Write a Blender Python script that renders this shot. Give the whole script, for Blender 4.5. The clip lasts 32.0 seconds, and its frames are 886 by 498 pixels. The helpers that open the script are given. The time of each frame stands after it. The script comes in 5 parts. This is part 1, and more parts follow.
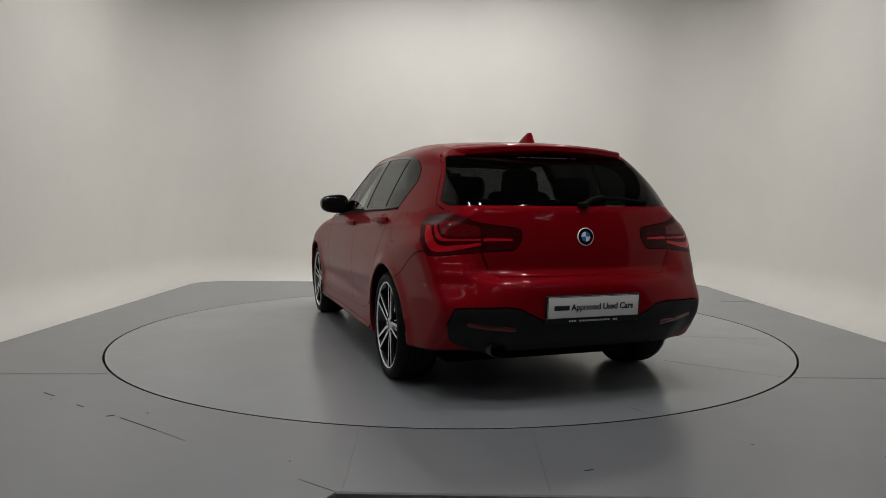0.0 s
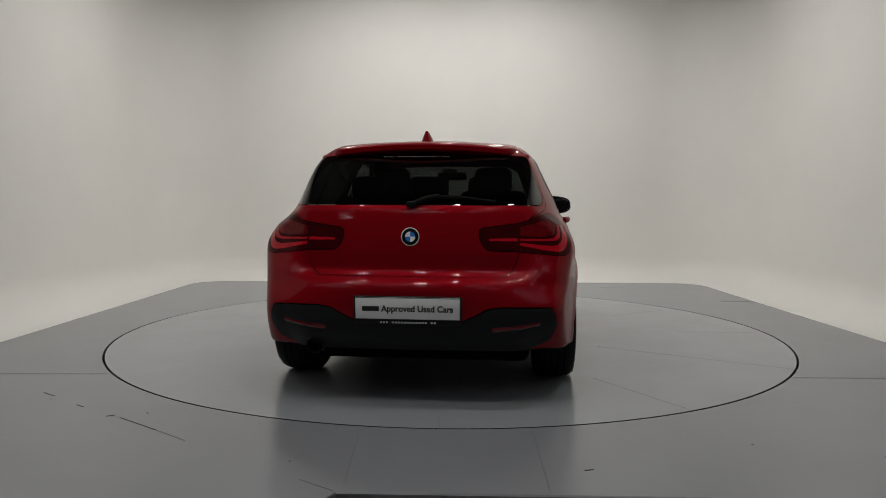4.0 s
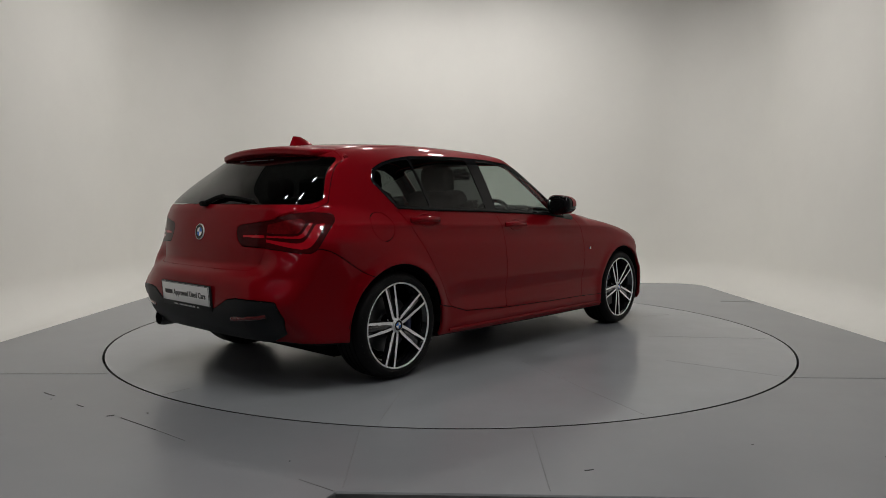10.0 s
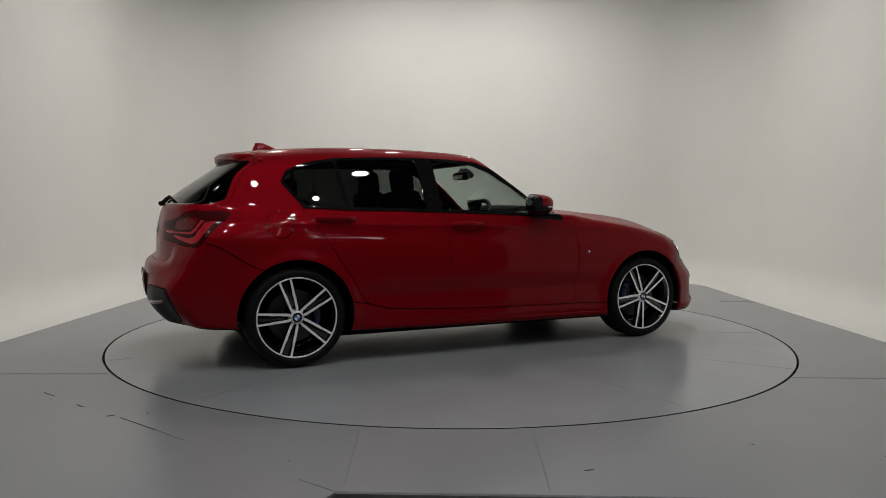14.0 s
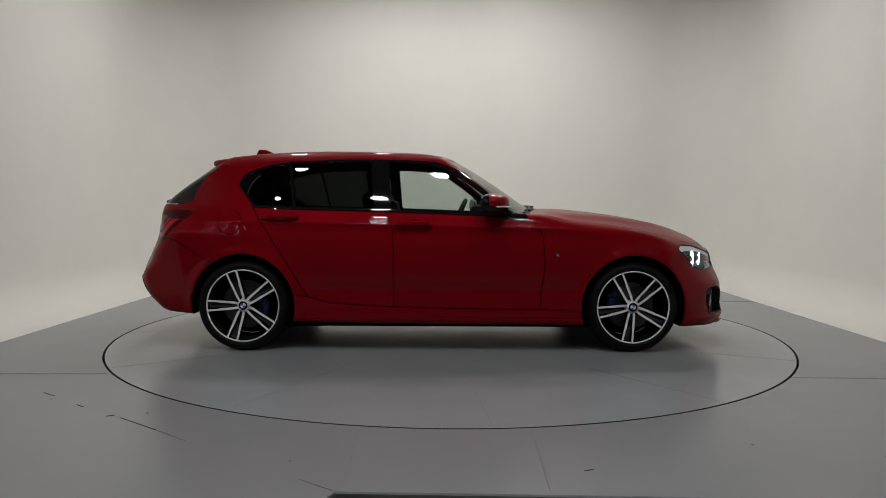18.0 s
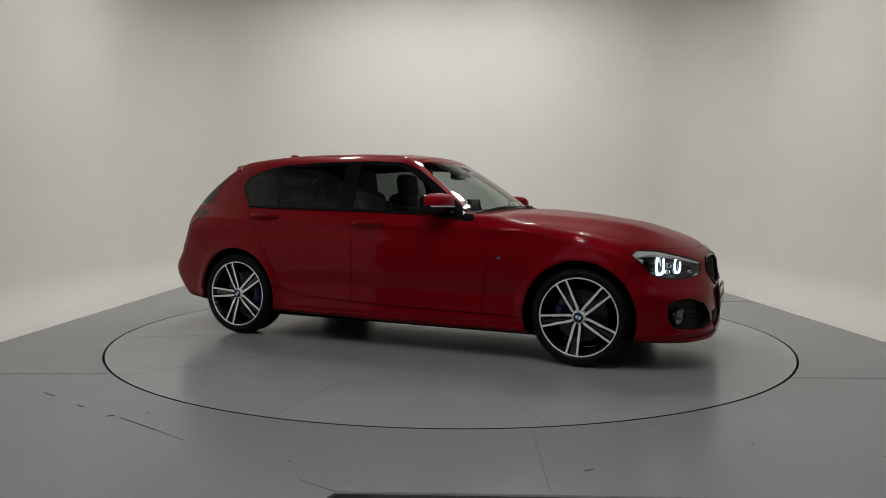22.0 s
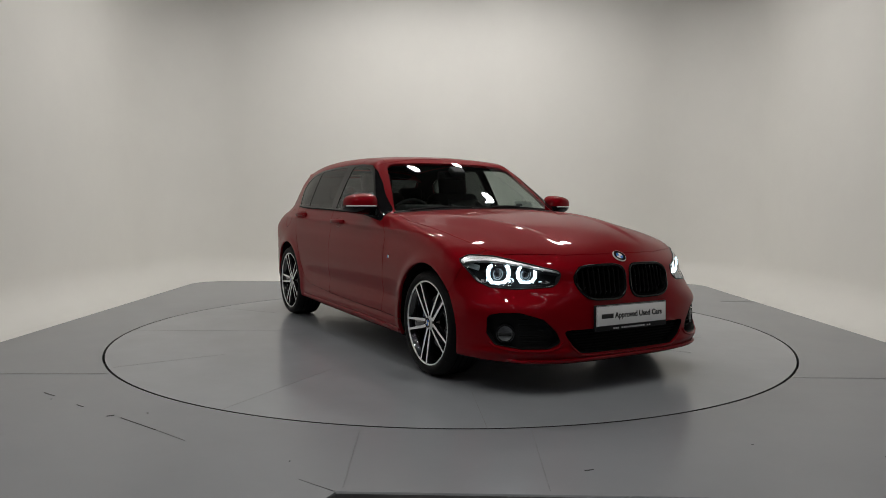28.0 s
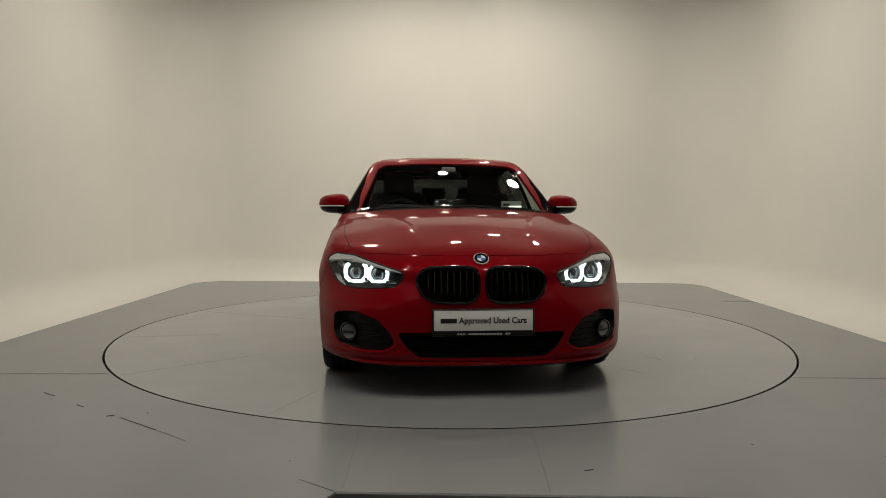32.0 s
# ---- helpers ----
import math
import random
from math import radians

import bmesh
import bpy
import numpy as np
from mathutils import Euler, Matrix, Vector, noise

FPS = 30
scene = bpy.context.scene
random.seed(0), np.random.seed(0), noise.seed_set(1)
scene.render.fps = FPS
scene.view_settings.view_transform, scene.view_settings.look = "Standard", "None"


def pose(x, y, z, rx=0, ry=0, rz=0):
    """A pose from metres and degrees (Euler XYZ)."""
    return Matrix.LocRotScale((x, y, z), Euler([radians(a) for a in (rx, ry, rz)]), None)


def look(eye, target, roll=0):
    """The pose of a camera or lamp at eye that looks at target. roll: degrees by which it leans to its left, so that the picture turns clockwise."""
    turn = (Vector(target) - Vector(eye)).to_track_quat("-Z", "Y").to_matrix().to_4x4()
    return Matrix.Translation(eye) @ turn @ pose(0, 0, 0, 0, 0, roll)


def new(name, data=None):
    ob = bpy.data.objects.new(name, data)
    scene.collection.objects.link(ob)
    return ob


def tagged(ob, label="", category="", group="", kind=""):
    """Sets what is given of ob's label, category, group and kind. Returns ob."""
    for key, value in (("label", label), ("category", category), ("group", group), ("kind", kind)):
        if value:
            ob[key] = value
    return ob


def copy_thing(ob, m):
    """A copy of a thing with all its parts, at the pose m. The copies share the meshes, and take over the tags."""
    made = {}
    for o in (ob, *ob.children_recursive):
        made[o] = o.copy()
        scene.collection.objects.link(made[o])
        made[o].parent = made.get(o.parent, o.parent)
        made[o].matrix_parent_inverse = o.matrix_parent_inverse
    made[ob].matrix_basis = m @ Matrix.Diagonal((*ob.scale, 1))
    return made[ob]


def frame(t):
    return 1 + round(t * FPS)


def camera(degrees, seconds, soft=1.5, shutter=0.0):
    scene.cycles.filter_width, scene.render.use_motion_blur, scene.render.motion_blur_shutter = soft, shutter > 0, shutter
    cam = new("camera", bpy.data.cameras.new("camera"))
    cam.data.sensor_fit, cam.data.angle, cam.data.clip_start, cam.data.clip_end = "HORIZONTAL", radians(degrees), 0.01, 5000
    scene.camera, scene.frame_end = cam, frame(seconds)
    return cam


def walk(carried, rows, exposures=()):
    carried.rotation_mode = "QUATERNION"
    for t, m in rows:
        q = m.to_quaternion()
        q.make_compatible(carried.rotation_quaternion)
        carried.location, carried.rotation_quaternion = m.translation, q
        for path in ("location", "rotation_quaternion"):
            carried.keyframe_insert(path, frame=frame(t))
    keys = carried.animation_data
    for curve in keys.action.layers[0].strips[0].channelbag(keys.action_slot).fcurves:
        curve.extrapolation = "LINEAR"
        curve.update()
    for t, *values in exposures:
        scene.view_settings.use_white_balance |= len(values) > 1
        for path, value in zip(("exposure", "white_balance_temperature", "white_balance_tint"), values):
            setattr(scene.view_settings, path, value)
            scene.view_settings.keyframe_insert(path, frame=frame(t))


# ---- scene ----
cam = camera(64.8, 32.0, soft=0.5)
EYE = (0.0, -5.644, 1.010)
YAW, PITCH, ROLL = radians(-0.363), radians(-3.578), 0.276
AIM = (EYE[0] + math.sin(YAW) * math.cos(PITCH), EYE[1] + math.cos(YAW) * math.cos(PITCH), EYE[2] + math.sin(PITCH))
STAND = look(EYE, AIM, ROLL)
walk(cam, [(0.0, STAND), (32.0, STAND)],
     exposures=[(0.0, 0.0, 6500, 10), (31.0, 0.0, 6500, 10), (31.5, 0.0, 7000, 9), (32.0, 0.0, 7500, 8)])


def turn_at(t):
    """Heading of turntable and car in degrees."""
    return 109.27 - 6.0417 * t - 0.001727 * (t - 16) ** 2


# ---- world and light ----
world = bpy.data.worlds.new("world")
scene.world = world
world.use_nodes = True
world.node_tree.nodes["Background"].inputs[0].default_value = (0.6, 0.65, 0.7, 1)
world.node_tree.nodes["Background"].inputs[1].default_value = 0.02
LAMP_POWER = 168.0
CEILING = 4.9


# ---- materials ----
def mat(name, base, rough=0.5, metal=0.0, coat=0.0, noise_amount=0.0, noise_scale=20.0, bump=0.0, bump_scale=200.0, coat_rough=0.03,
        emit=None, strength=0.0, rough_var=0.0, spec=0.5):
    m = bpy.data.materials.new(name)
    m.use_nodes = True
    nt = m.node_tree
    b = nt.nodes["Principled BSDF"]
    b.inputs["Base Color"].default_value = (*base, 1)
    b.inputs["Roughness"].default_value = rough
    b.inputs["Metallic"].default_value = metal
    b.inputs["Coat Weight"].default_value = coat
    b.inputs["Coat Roughness"].default_value = coat_rough
    b.inputs["Specular IOR Level"].default_value = spec
    tc = nt.nodes.new("ShaderNodeTexCoord")
    if noise_amount:
        big = nt.nodes.new("ShaderNodeTexNoise")
        big.inputs["Scale"].default_value = noise_scale
        big.inputs["Detail"].default_value = 8
        big.inputs["Roughness"].default_value = 0.65
        nt.links.new(tc.outputs["Object"], big.inputs["Vector"])
        ramp = nt.nodes.new("ShaderNodeMapRange")
        ramp.inputs["From Min"].default_value, ramp.inputs["From Max"].default_value = 0.1, 0.9
        ramp.inputs["To Min"].default_value, ramp.inputs["To Max"].default_value = max(0.0, 1 - 2 * noise_amount), 1 + 2 * noise_amount
        nt.links.new(big.outputs["Fac"], ramp.inputs["Value"])
        mul = nt.nodes.new("ShaderNodeVectorMath")
        mul.operation = "SCALE"
        mul.inputs[0].default_value = base
        nt.links.new(ramp.outputs["Result"], mul.inputs["Scale"])
        nt.links.new(mul.outputs["Vector"], b.inputs["Base Color"])
        if rough_var:
            rr = nt.nodes.new("ShaderNodeMapRange")
            rr.inputs["From Min"].default_value, rr.inputs["From Max"].default_value = 0.3, 0.7
            rr.inputs["To Min"].default_value, rr.inputs["To Max"].default_value = rough - rough_var, rough + rough_var
            nt.links.new(big.outputs["Fac"], rr.inputs["Value"])
            nt.links.new(rr.outputs["Result"], b.inputs["Roughness"])
    if bump:
        fine = nt.nodes.new("ShaderNodeTexNoise")
        fine.inputs["Scale"].default_value = bump_scale
        fine.inputs["Detail"].default_value = 4
        nt.links.new(tc.outputs["Object"], fine.inputs["Vector"])
        bn = nt.nodes.new("ShaderNodeBump")
        bn.inputs["Strength"].default_value = bump
        bn.inputs["Distance"].default_value = 0.002
        nt.links.new(fine.outputs["Fac"], bn.inputs["Height"])
        nt.links.new(bn.outputs["Normal"], b.inputs["Normal"])
    if emit:
        b.inputs["Emission Color"].default_value = (*emit, 1)
        b.inputs["Emission Strength"].default_value = strength
    return m


def glass(name, tint, gloss=1.0, rough=0.0):
    """A thin pane: tinted see-through with a mirror gloss by Fresnel."""
    m = bpy.data.materials.new(name)
    m.use_nodes = True
    nt = m.node_tree
    nt.nodes.remove(nt.nodes["Principled BSDF"])
    tr = nt.nodes.new("ShaderNodeBsdfTransparent")
    tr.inputs["Color"].default_value = (*tint, 1)
    gl = nt.nodes.new("ShaderNodeBsdfGlossy")
    gl.inputs["Roughness"].default_value = rough
    fr = nt.nodes.new("ShaderNodeLayerWeight")
    fr.inputs["Blend"].default_value = 0.5
    fifth = nt.nodes.new("ShaderNodeMath")
    fifth.operation = "POWER"
    fifth.inputs[1].default_value = 5.0
    mul = nt.nodes.new("ShaderNodeMath")
    mul.operation = "MULTIPLY_ADD"
    mul.inputs[1].default_value = 0.93 * gloss
    mul.inputs[2].default_value = 0.07 * gloss
    mix = nt.nodes.new("ShaderNodeMixShader")
    nt.links.new(fr.outputs["Facing"], fifth.inputs[0])
    nt.links.new(fifth.outputs[0], mul.inputs[0])
    nt.links.new(mul.outputs[0], mix.inputs[0])
    nt.links.new(tr.outputs[0], mix.inputs[1])
    nt.links.new(gl.outputs[0], mix.inputs[2])
    nt.links.new(mix.outputs[0], nt.nodes["Material Output"].inputs["Surface"])
    return m


M_WALL = mat("white_wall_paint", (0.70, 0.69, 0.658), 0.75, noise_amount=0.02, noise_scale=1.3, bump=0.08, bump_scale=60)
M_CEIL = mat("dark_ceiling", (0.055, 0.055, 0.055), 0.9, noise_amount=0.1)
M_HALL = mat("hall_wall", (0.075, 0.075, 0.078), 0.8, noise_amount=0.08, noise_scale=0.8)
M_STEEL = mat("ceiling_steel", (0.30, 0.30, 0.31), 0.5, 0.6)
M_FLOOR = mat("grey_floor_paint", (0.209, 0.218, 0.232), 0.25, noise_amount=0.035, noise_scale=1.6)
M_DISC = mat("grey_turntable_paint", (0.266, 0.279, 0.298), 0.20, noise_amount=0.035, noise_scale=1.8, rough_var=0.03)
M_SIDE = mat("platform_edge_paint", (0.10, 0.10, 0.105), 0.6, noise_amount=0.1, noise_scale=6)
M_SEAM = mat("dark_seam", (0.015, 0.015, 0.016), 0.8, noise_amount=0.2)
M_SCRATCH = mat("scuffed_seam", (0.12, 0.122, 0.126), 0.7, noise_amount=0.3, noise_scale=12)
M_RED = mat("red_metallic_paint", (0.208, 0.0022, 0.0067), 0.46, 0.22, 0.47, noise_amount=0.08, noise_scale=900, coat_rough=0.004, spec=0.05)
M_RED.node_tree.nodes["Principled BSDF"].inputs["Coat IOR"].default_value = 1.42
M_RED.node_tree.nodes["Principled BSDF"].inputs["Specular Tint"].default_value = (0.25, 0.01, 0.02, 1)
M_BLACK = mat("satin_black_plastic", (0.011, 0.011, 0.012), 0.55, noise_amount=0.15, noise_scale=60, bump=0.15, bump_scale=700, spec=0.28)
M_GREYPL = mat("dark_grey_plastic", (0.0105, 0.0112, 0.013), 0.5, noise_amount=0.12, noise_scale=50, bump=0.12, bump_scale=700, spec=0.18)
M_GLOSS = mat("gloss_black", (0.006, 0.006, 0.007), 0.12, 0.0, 1.0, noise_amount=0.05)
M_RUBBER = mat("tyre_rubber", (0.0055, 0.0055, 0.006), 0.6, noise_amount=0.2, noise_scale=30, bump=0.2, bump_scale=300, spec=0.16)
M_DARK = mat("black_shell", (0.004, 0.004, 0.004), 0.85, noise_amount=0.1, spec=0.12)
M_ALLOY = mat("machined_alloy", (0.95, 0.95, 0.955), 0.32, 0.15, noise_amount=0.06, noise_scale=90)
M_CHROME = mat("chrome", (0.8, 0.8, 0.82), 0.12, 1.0, noise_amount=0.02)
M_SILVER = mat("silver_lamp_trim", (0.86, 0.87, 0.88), 0.4, 0.0, 0.4, noise_amount=0.03)
M_BROW = mat("bright_lamp_trim", (0.92, 0.92, 0.93), 0.30, 0.40, 0.3, noise_amount=0.03)
M_TAIL = mat("smoked_red_lens", (0.042, 0.0009, 0.0016), 0.4, 0.0, 0.20, noise_amount=0.35, noise_scale=16, coat_rough=0.012, spec=0.05)
M_LAMPGREY = mat("lamp_grey", (0.20, 0.21, 0.22), 0.3, 0.3, 0.4, noise_amount=0.1, noise_scale=60)
M_TRIM = mat("satin_black_trim", (0.007, 0.007, 0.008), 0.035, noise_amount=0.08, spec=0.24)
M_SLAT = mat("grille_black", (0.005, 0.005, 0.005), 0.20, noise_amount=0.1, spec=0.38)
M_MESH = mat("intake_black", (0.0035, 0.0035, 0.0035), 0.6, noise_amount=0.1, spec=0.10)
M_GRILLE = mat("grille_surround_black", (0.005, 0.005, 0.0055), 0.16, noise_amount=0.05, spec=0.30)
M_DISCB = mat("brake_steel", (0.08, 0.08, 0.085), 0.4, 0.6, noise_amount=0.1, noise_scale=40)
M_BLUE = mat("blue_caliper", (0.004, 0.012, 0.075), 0.35, 0.0, 0.6, noise_amount=0.08)
M_BLUEB = mat("badge_blue", (0.03, 0.16, 0.55), 0.25, 0.0, 0.8, noise_amount=0.02)
M_WHITEB = mat("badge_white", (0.8, 0.8, 0.8), 0.25, 0.0, 0.8, noise_amount=0.02)
M_PLATE = mat("plate_white", (0.84, 0.84, 0.83), 0.35, 0.0, 0.3, noise_amount=0.03, noise_scale=15)
M_INK = mat("plate_black_ink", (0.012, 0.012, 0.012), 0.5, noise_amount=0.05)
M_LINK = mat("white_lettering", (0.7, 0.7, 0.7), 0.5, noise_amount=0.05)
M_CABIN = mat("charcoal_cabin_trim", (0.022, 0.022, 0.024), 0.7, noise_amount=0.2, noise_scale=40, bump=0.2, bump_scale=500)
M_SEAT = mat("anthracite_seat_cloth", (0.030, 0.030, 0.033), 0.8, noise_amount=0.25, noise_scale=70, bump=0.3, bump_scale=600)
M_PAPER = mat("paper_card", (0.75, 0.76, 0.74), 0.7, noise_amount=0.05, noise_scale=30)
M_REFLECT = mat("red_reflector", (0.10, 0.002, 0.004), 0.25, 0.0, 0.6, noise_amount=0.2, noise_scale=80)
M_TAILMID = mat("red_lens_core", (0.12, 0.0016, 0.0035), 0.4, 0.0, 0.6, spec=0.05, noise_amount=0.45, noise_scale=22)
M_TAILLED = mat("red_led_bar", (0.17, 0.002, 0.005), 0.4, 0.0, 0.7, spec=0.05, emit=(1.0, 0.010, 0.03), strength=0.085, noise_amount=0.25, noise_scale=18)
M_DRL = mat("white_daytime_ring", (0.8, 0.85, 0.9), 0.3, emit=(0.66, 0.90, 1.0), strength=4.2)
M_LAMPLENS = mat("projector_lens", (0.02, 0.02, 0.025), 0.03, 0.0, 1.0, noise_amount=0.02)
M_LED = mat("led_panel", (0.9, 0.9, 0.88), 0.4, emit=(1.0, 0.975, 0.935), strength=LAMP_POWER)
M_TUBE = mat("fluorescent_tube", (0.9, 0.9, 0.9), 0.4, emit=(0.95, 0.98, 1.0), strength=10.0)
G_FRONT = glass("clear_green_glass", (0.74, 0.80, 0.77), 0.8)
G_SCREEN = glass("windscreen_glass", (0.52, 0.57, 0.545), 0.9)
G_REAR = glass("tinted_privacy_glass", (0.11, 0.121, 0.117), 0.75)
G_BACK = glass("dark_rear_glass", (0.052, 0.055, 0.055), 0.85)
G_LENS = glass("clear_lamp_cover", (0.93, 0.94, 0.95), 1.0)
M_MIRROR = mat("mirror_glass", (0.75, 0.76, 0.78), 0.02, 1.0)


# ---- mesh helpers ----
def mesh_of(name, verts, faces, smooth=True):
    me = bpy.data.meshes.new(name)
    me.from_pydata([tuple(v) for v in verts], [], [tuple(f) for f in faces])
    if smooth:
        me.polygons.foreach_set("use_smooth", [True] * len(me.polygons))
    me.update()
    return me


def part(name, bm, material, parent, label="", smooth=True, sharp=0.7):
    """Links a bmesh (or a mesh) as one object under a thing or a part."""
    if isinstance(bm, bmesh.types.BMesh):
        me = bpy.data.meshes.new(name)
        if smooth:
            for f in bm.faces:
                f.smooth = True
            for e in bm.edges:
                if len(e.link_faces) == 2 and e.calc_face_angle(0) > sharp:
                    e.smooth = False
        bm.to_mesh(me)
        bm.free()
    else:
        me = bm
    me.materials.append(material)
    ob = new(name, me)
    if parent:
        ob.parent = parent
    if label:
        tagged(ob, label)
    return ob


def box(size, centre=(0, 0, 0), bevel=0.0, segments=2, rot=None, bm=None):
    """A bevelled box, added to bm."""
    t = bmesh.new()
    bmesh.ops.create_cube(t, size=1)
    bmesh.ops.scale(t, vec=size, verts=t.verts)
    if bevel:
        bmesh.ops.bevel(t, geom=t.edges[:], offset=bevel, segments=segments, affect="EDGES", profile=0.5)
    m = Matrix.Translation(centre)
    if rot:
        m = m @ Euler([radians(a) for a in rot]).to_matrix().to_4x4()
    bmesh.ops.transform(t, matrix=m, verts=t.verts)
    return joined(bm, t)


def joined(bm, t):
    if bm is None:
        return t
    me = bpy.data.meshes.new("tmp")
    t.to_mesh(me)
    t.free()
    bm.from_mesh(me)
    bpy.data.meshes.remove(me)
    return bm


def lathe(profile, segments=64, axis="Y", bm=None, closed=False):
    """Turns (radius, along) pairs round an axis."""
    t = bmesh.new()
    rings = []
    for r, h in profile:
        ring = []
        for i in range(segments):
            a = 2 * math.pi * i / segments
            c, s = r * math.cos(a), r * math.sin(a)
            ring.append(t.verts.new({"Y": (c, h, s), "Z": (c, s, h), "X": (h, c, s)}[axis]))
        rings.append(ring)
    pairs = list(zip(rings, rings[1:])) + ([(rings[-1], rings[0])] if closed else [])
    for a, b in pairs:
        for i in range(segments):
            j = (i + 1) % segments
            t.faces.new((a[i], a[j], b[j], b[i]))
    bmesh.ops.recalc_face_normals(t, faces=t.faces)
    return joined(bm, t)


def tube(points, radius, closed=False, sides=8, bm=None, flat=1.0):
    """A round bar along points."""
    t = bmesh.new()
    pts = [Vector(q) for q in points]
    n = len(pts)
    rings = []
    for i, q in enumerate(pts):
        a = pts[(i - 1) % n] if closed or i else q
        b = pts[(i + 1) % n] if closed or i < n - 1 else q
        d = (b - a).normalized()
        up = Vector((0, 0, 1)) if abs(d.z) < 0.9 else Vector((1, 0, 0))
        u = d.cross(up).normalized()
        v = d.cross(u)
        rings.append([t.verts.new(q + radius * (math.cos(2 * math.pi * k / sides) * u * flat + math.sin(2 * math.pi * k / sides) * v)) for k in range(sides)])
    for i in range(n if closed else n - 1):
        a, b = rings[i], rings[(i + 1) % n]
        for k in range(sides):
            t.faces.new((a[k], a[(k + 1) % sides], b[(k + 1) % sides], b[k]))
    if not closed:
        t.faces.new(rings[0])
        t.faces.new(rings[-1][::-1])
    bmesh.ops.recalc_face_normals(t, faces=t.faces)
    return joined(bm, t)


def slab(outline, z0, z1, bevel=0.0):
    """A plate over a plan outline between two heights."""
    t = bmesh.new()
    lo = [t.verts.new((x, y, z0)) for x, y in outline]
    hi = [t.verts.new((x, y, z1)) for x, y in outline]
    n = len(outline)
    t.faces.new(lo[::-1])
    top = t.faces.new(hi)
    for i in range(n):
        t.faces.new((lo[i], lo[(i + 1) % n], hi[(i + 1) % n], hi[i]))
    bmesh.ops.recalc_face_normals(t, faces=t.faces)
    if bevel:
        bmesh.ops.bevel(t, geom=list(top.edges), offset=bevel, segments=2, affect="EDGES", profile=0.5)
    return t


def arc(cx, cy, r, a0, a1, n):
    return [(cx + r * math.cos(radians(a0 + (a1 - a0) * i / n)), cy + r * math.sin(radians(a0 + (a1 - a0) * i / n))) for i in range(n + 1)]


# ---- the studio ----
FLOOR_Z = -0.17
XL, XR, YB = -4.35, 4.35, 5.05
YF = -9.0
WF = -3.6


def studio_wall():
    """White cyclorama: side walls, round corners and back wall, with a cove into its floor."""
    r = 1.15
    plan = [(XL, WF), (XL, -0.6), (XL, 1.0), (XL, 2.6), (XL, YB - r - 0.03)] + arc(XL + r, YB - r, r, 180, 90, 14)
    plan += [(XL + r + 0.03, YB), (-1.5, YB), (0.0, YB), (1.5, YB), (XR - r - 0.03, YB)] + arc(XR - r, YB - r, r, 90, 0, 14) + [(XR, YB - r - 0.03), (XR, 2.6), (XR, 1.0), (XR, -0.6), (XR, WF)]
    cove = 0.42
    prof = [(0.16, CEILING + 0.1), (0.0, CEILING + 0.1), (0.0, 3.2), (0.0, 1.6)]
    prof += [(-cove * (1 - math.cos(radians(a))), FLOOR_Z + cove * (1 - math.sin(radians(a)))) for a in range(0, 91, 9)]
    n = len(plan)
    t = bmesh.new()
    rows = []
    for i, (x, y) in enumerate(plan):
        a, b = Vector(plan[max(0, i - 1)]), Vector(plan[min(n - 1, i + 1)])
        d = (b - a).normalized()
        out = Vector((-d.y, d.x))
        rows.append([t.verts.new((x + out.x * o, y + out.y * o, z)) for o, z in prof])
    for i in range(n - 1):
        for j in range(len(prof) - 1):
            t.faces.new((rows[i][j], rows[i][j + 1], rows[i + 1][j + 1], rows[i + 1][j]))
    bmesh.ops.recalc_face_normals(t, faces=t.faces)
    ob = part("wall_cyclorama", t, M_WALL, None, sharp=1.2)
    tagged(ob, "white painted curved studio cyclorama wall with coved foot", "wall", kind="structure")
    q = r - 0.40
    fl = slab([(XL + 0.40, WF), (XR - 0.40, WF), (XR - 0.40, 2.6)] + arc(XR - r, YB - r, q, 0, 90, 14) + arc(XL + r, YB - r, q, 90, 180, 14) + [(XL + 0.40, 2.6)], FLOOR_Z - 0.1, FLOOR_Z + 0.001)
    tagged(part("floor_studio", fl, M_WALL, None, smooth=False), "white painted studio floor round the platform", "floor", kind="structure")
    hall = slab([(-9, YF), (9, YF), (9, WF), (-9, WF)], FLOOR_Z - 0.1, FLOOR_Z - 0.004)
    tagged(part("floor_hall", hall, M_FLOOR, None, smooth=False), "grey painted hall floor before the studio", "floor", kind="structure")
    for name, size, centre in (("wall_hall_south", (18.4, 0.2, 5.3), (0, YF - 0.1, 2.4)), ("wall_hall_west", (0.2, 6.8, 5.3), (-9.1, -5.7, 2.4)),
                               ("wall_hall_east", (0.2, 6.8, 5.3), (9.1, -5.7, 2.4)), ("wall_front_west", (4.6, 0.2, 5.3), (-6.68, WF + 0.08, 2.4)),
                               ("wall_front_east", (4.6, 0.2, 5.3), (6.68, WF + 0.08, 2.4))):
        tagged(part(name, box(size, centre), M_HALL, None, smooth=False), "plain dim grey hall wall", "wall", kind="structure")
    ce = box((18.4, 14.6, 0.15), (0, -1.9, CEILING + 0.18))
    tagged(part("ceiling", ce, M_CEIL, None, smooth=False), "dark unlit studio ceiling", "ceiling", kind="structure")


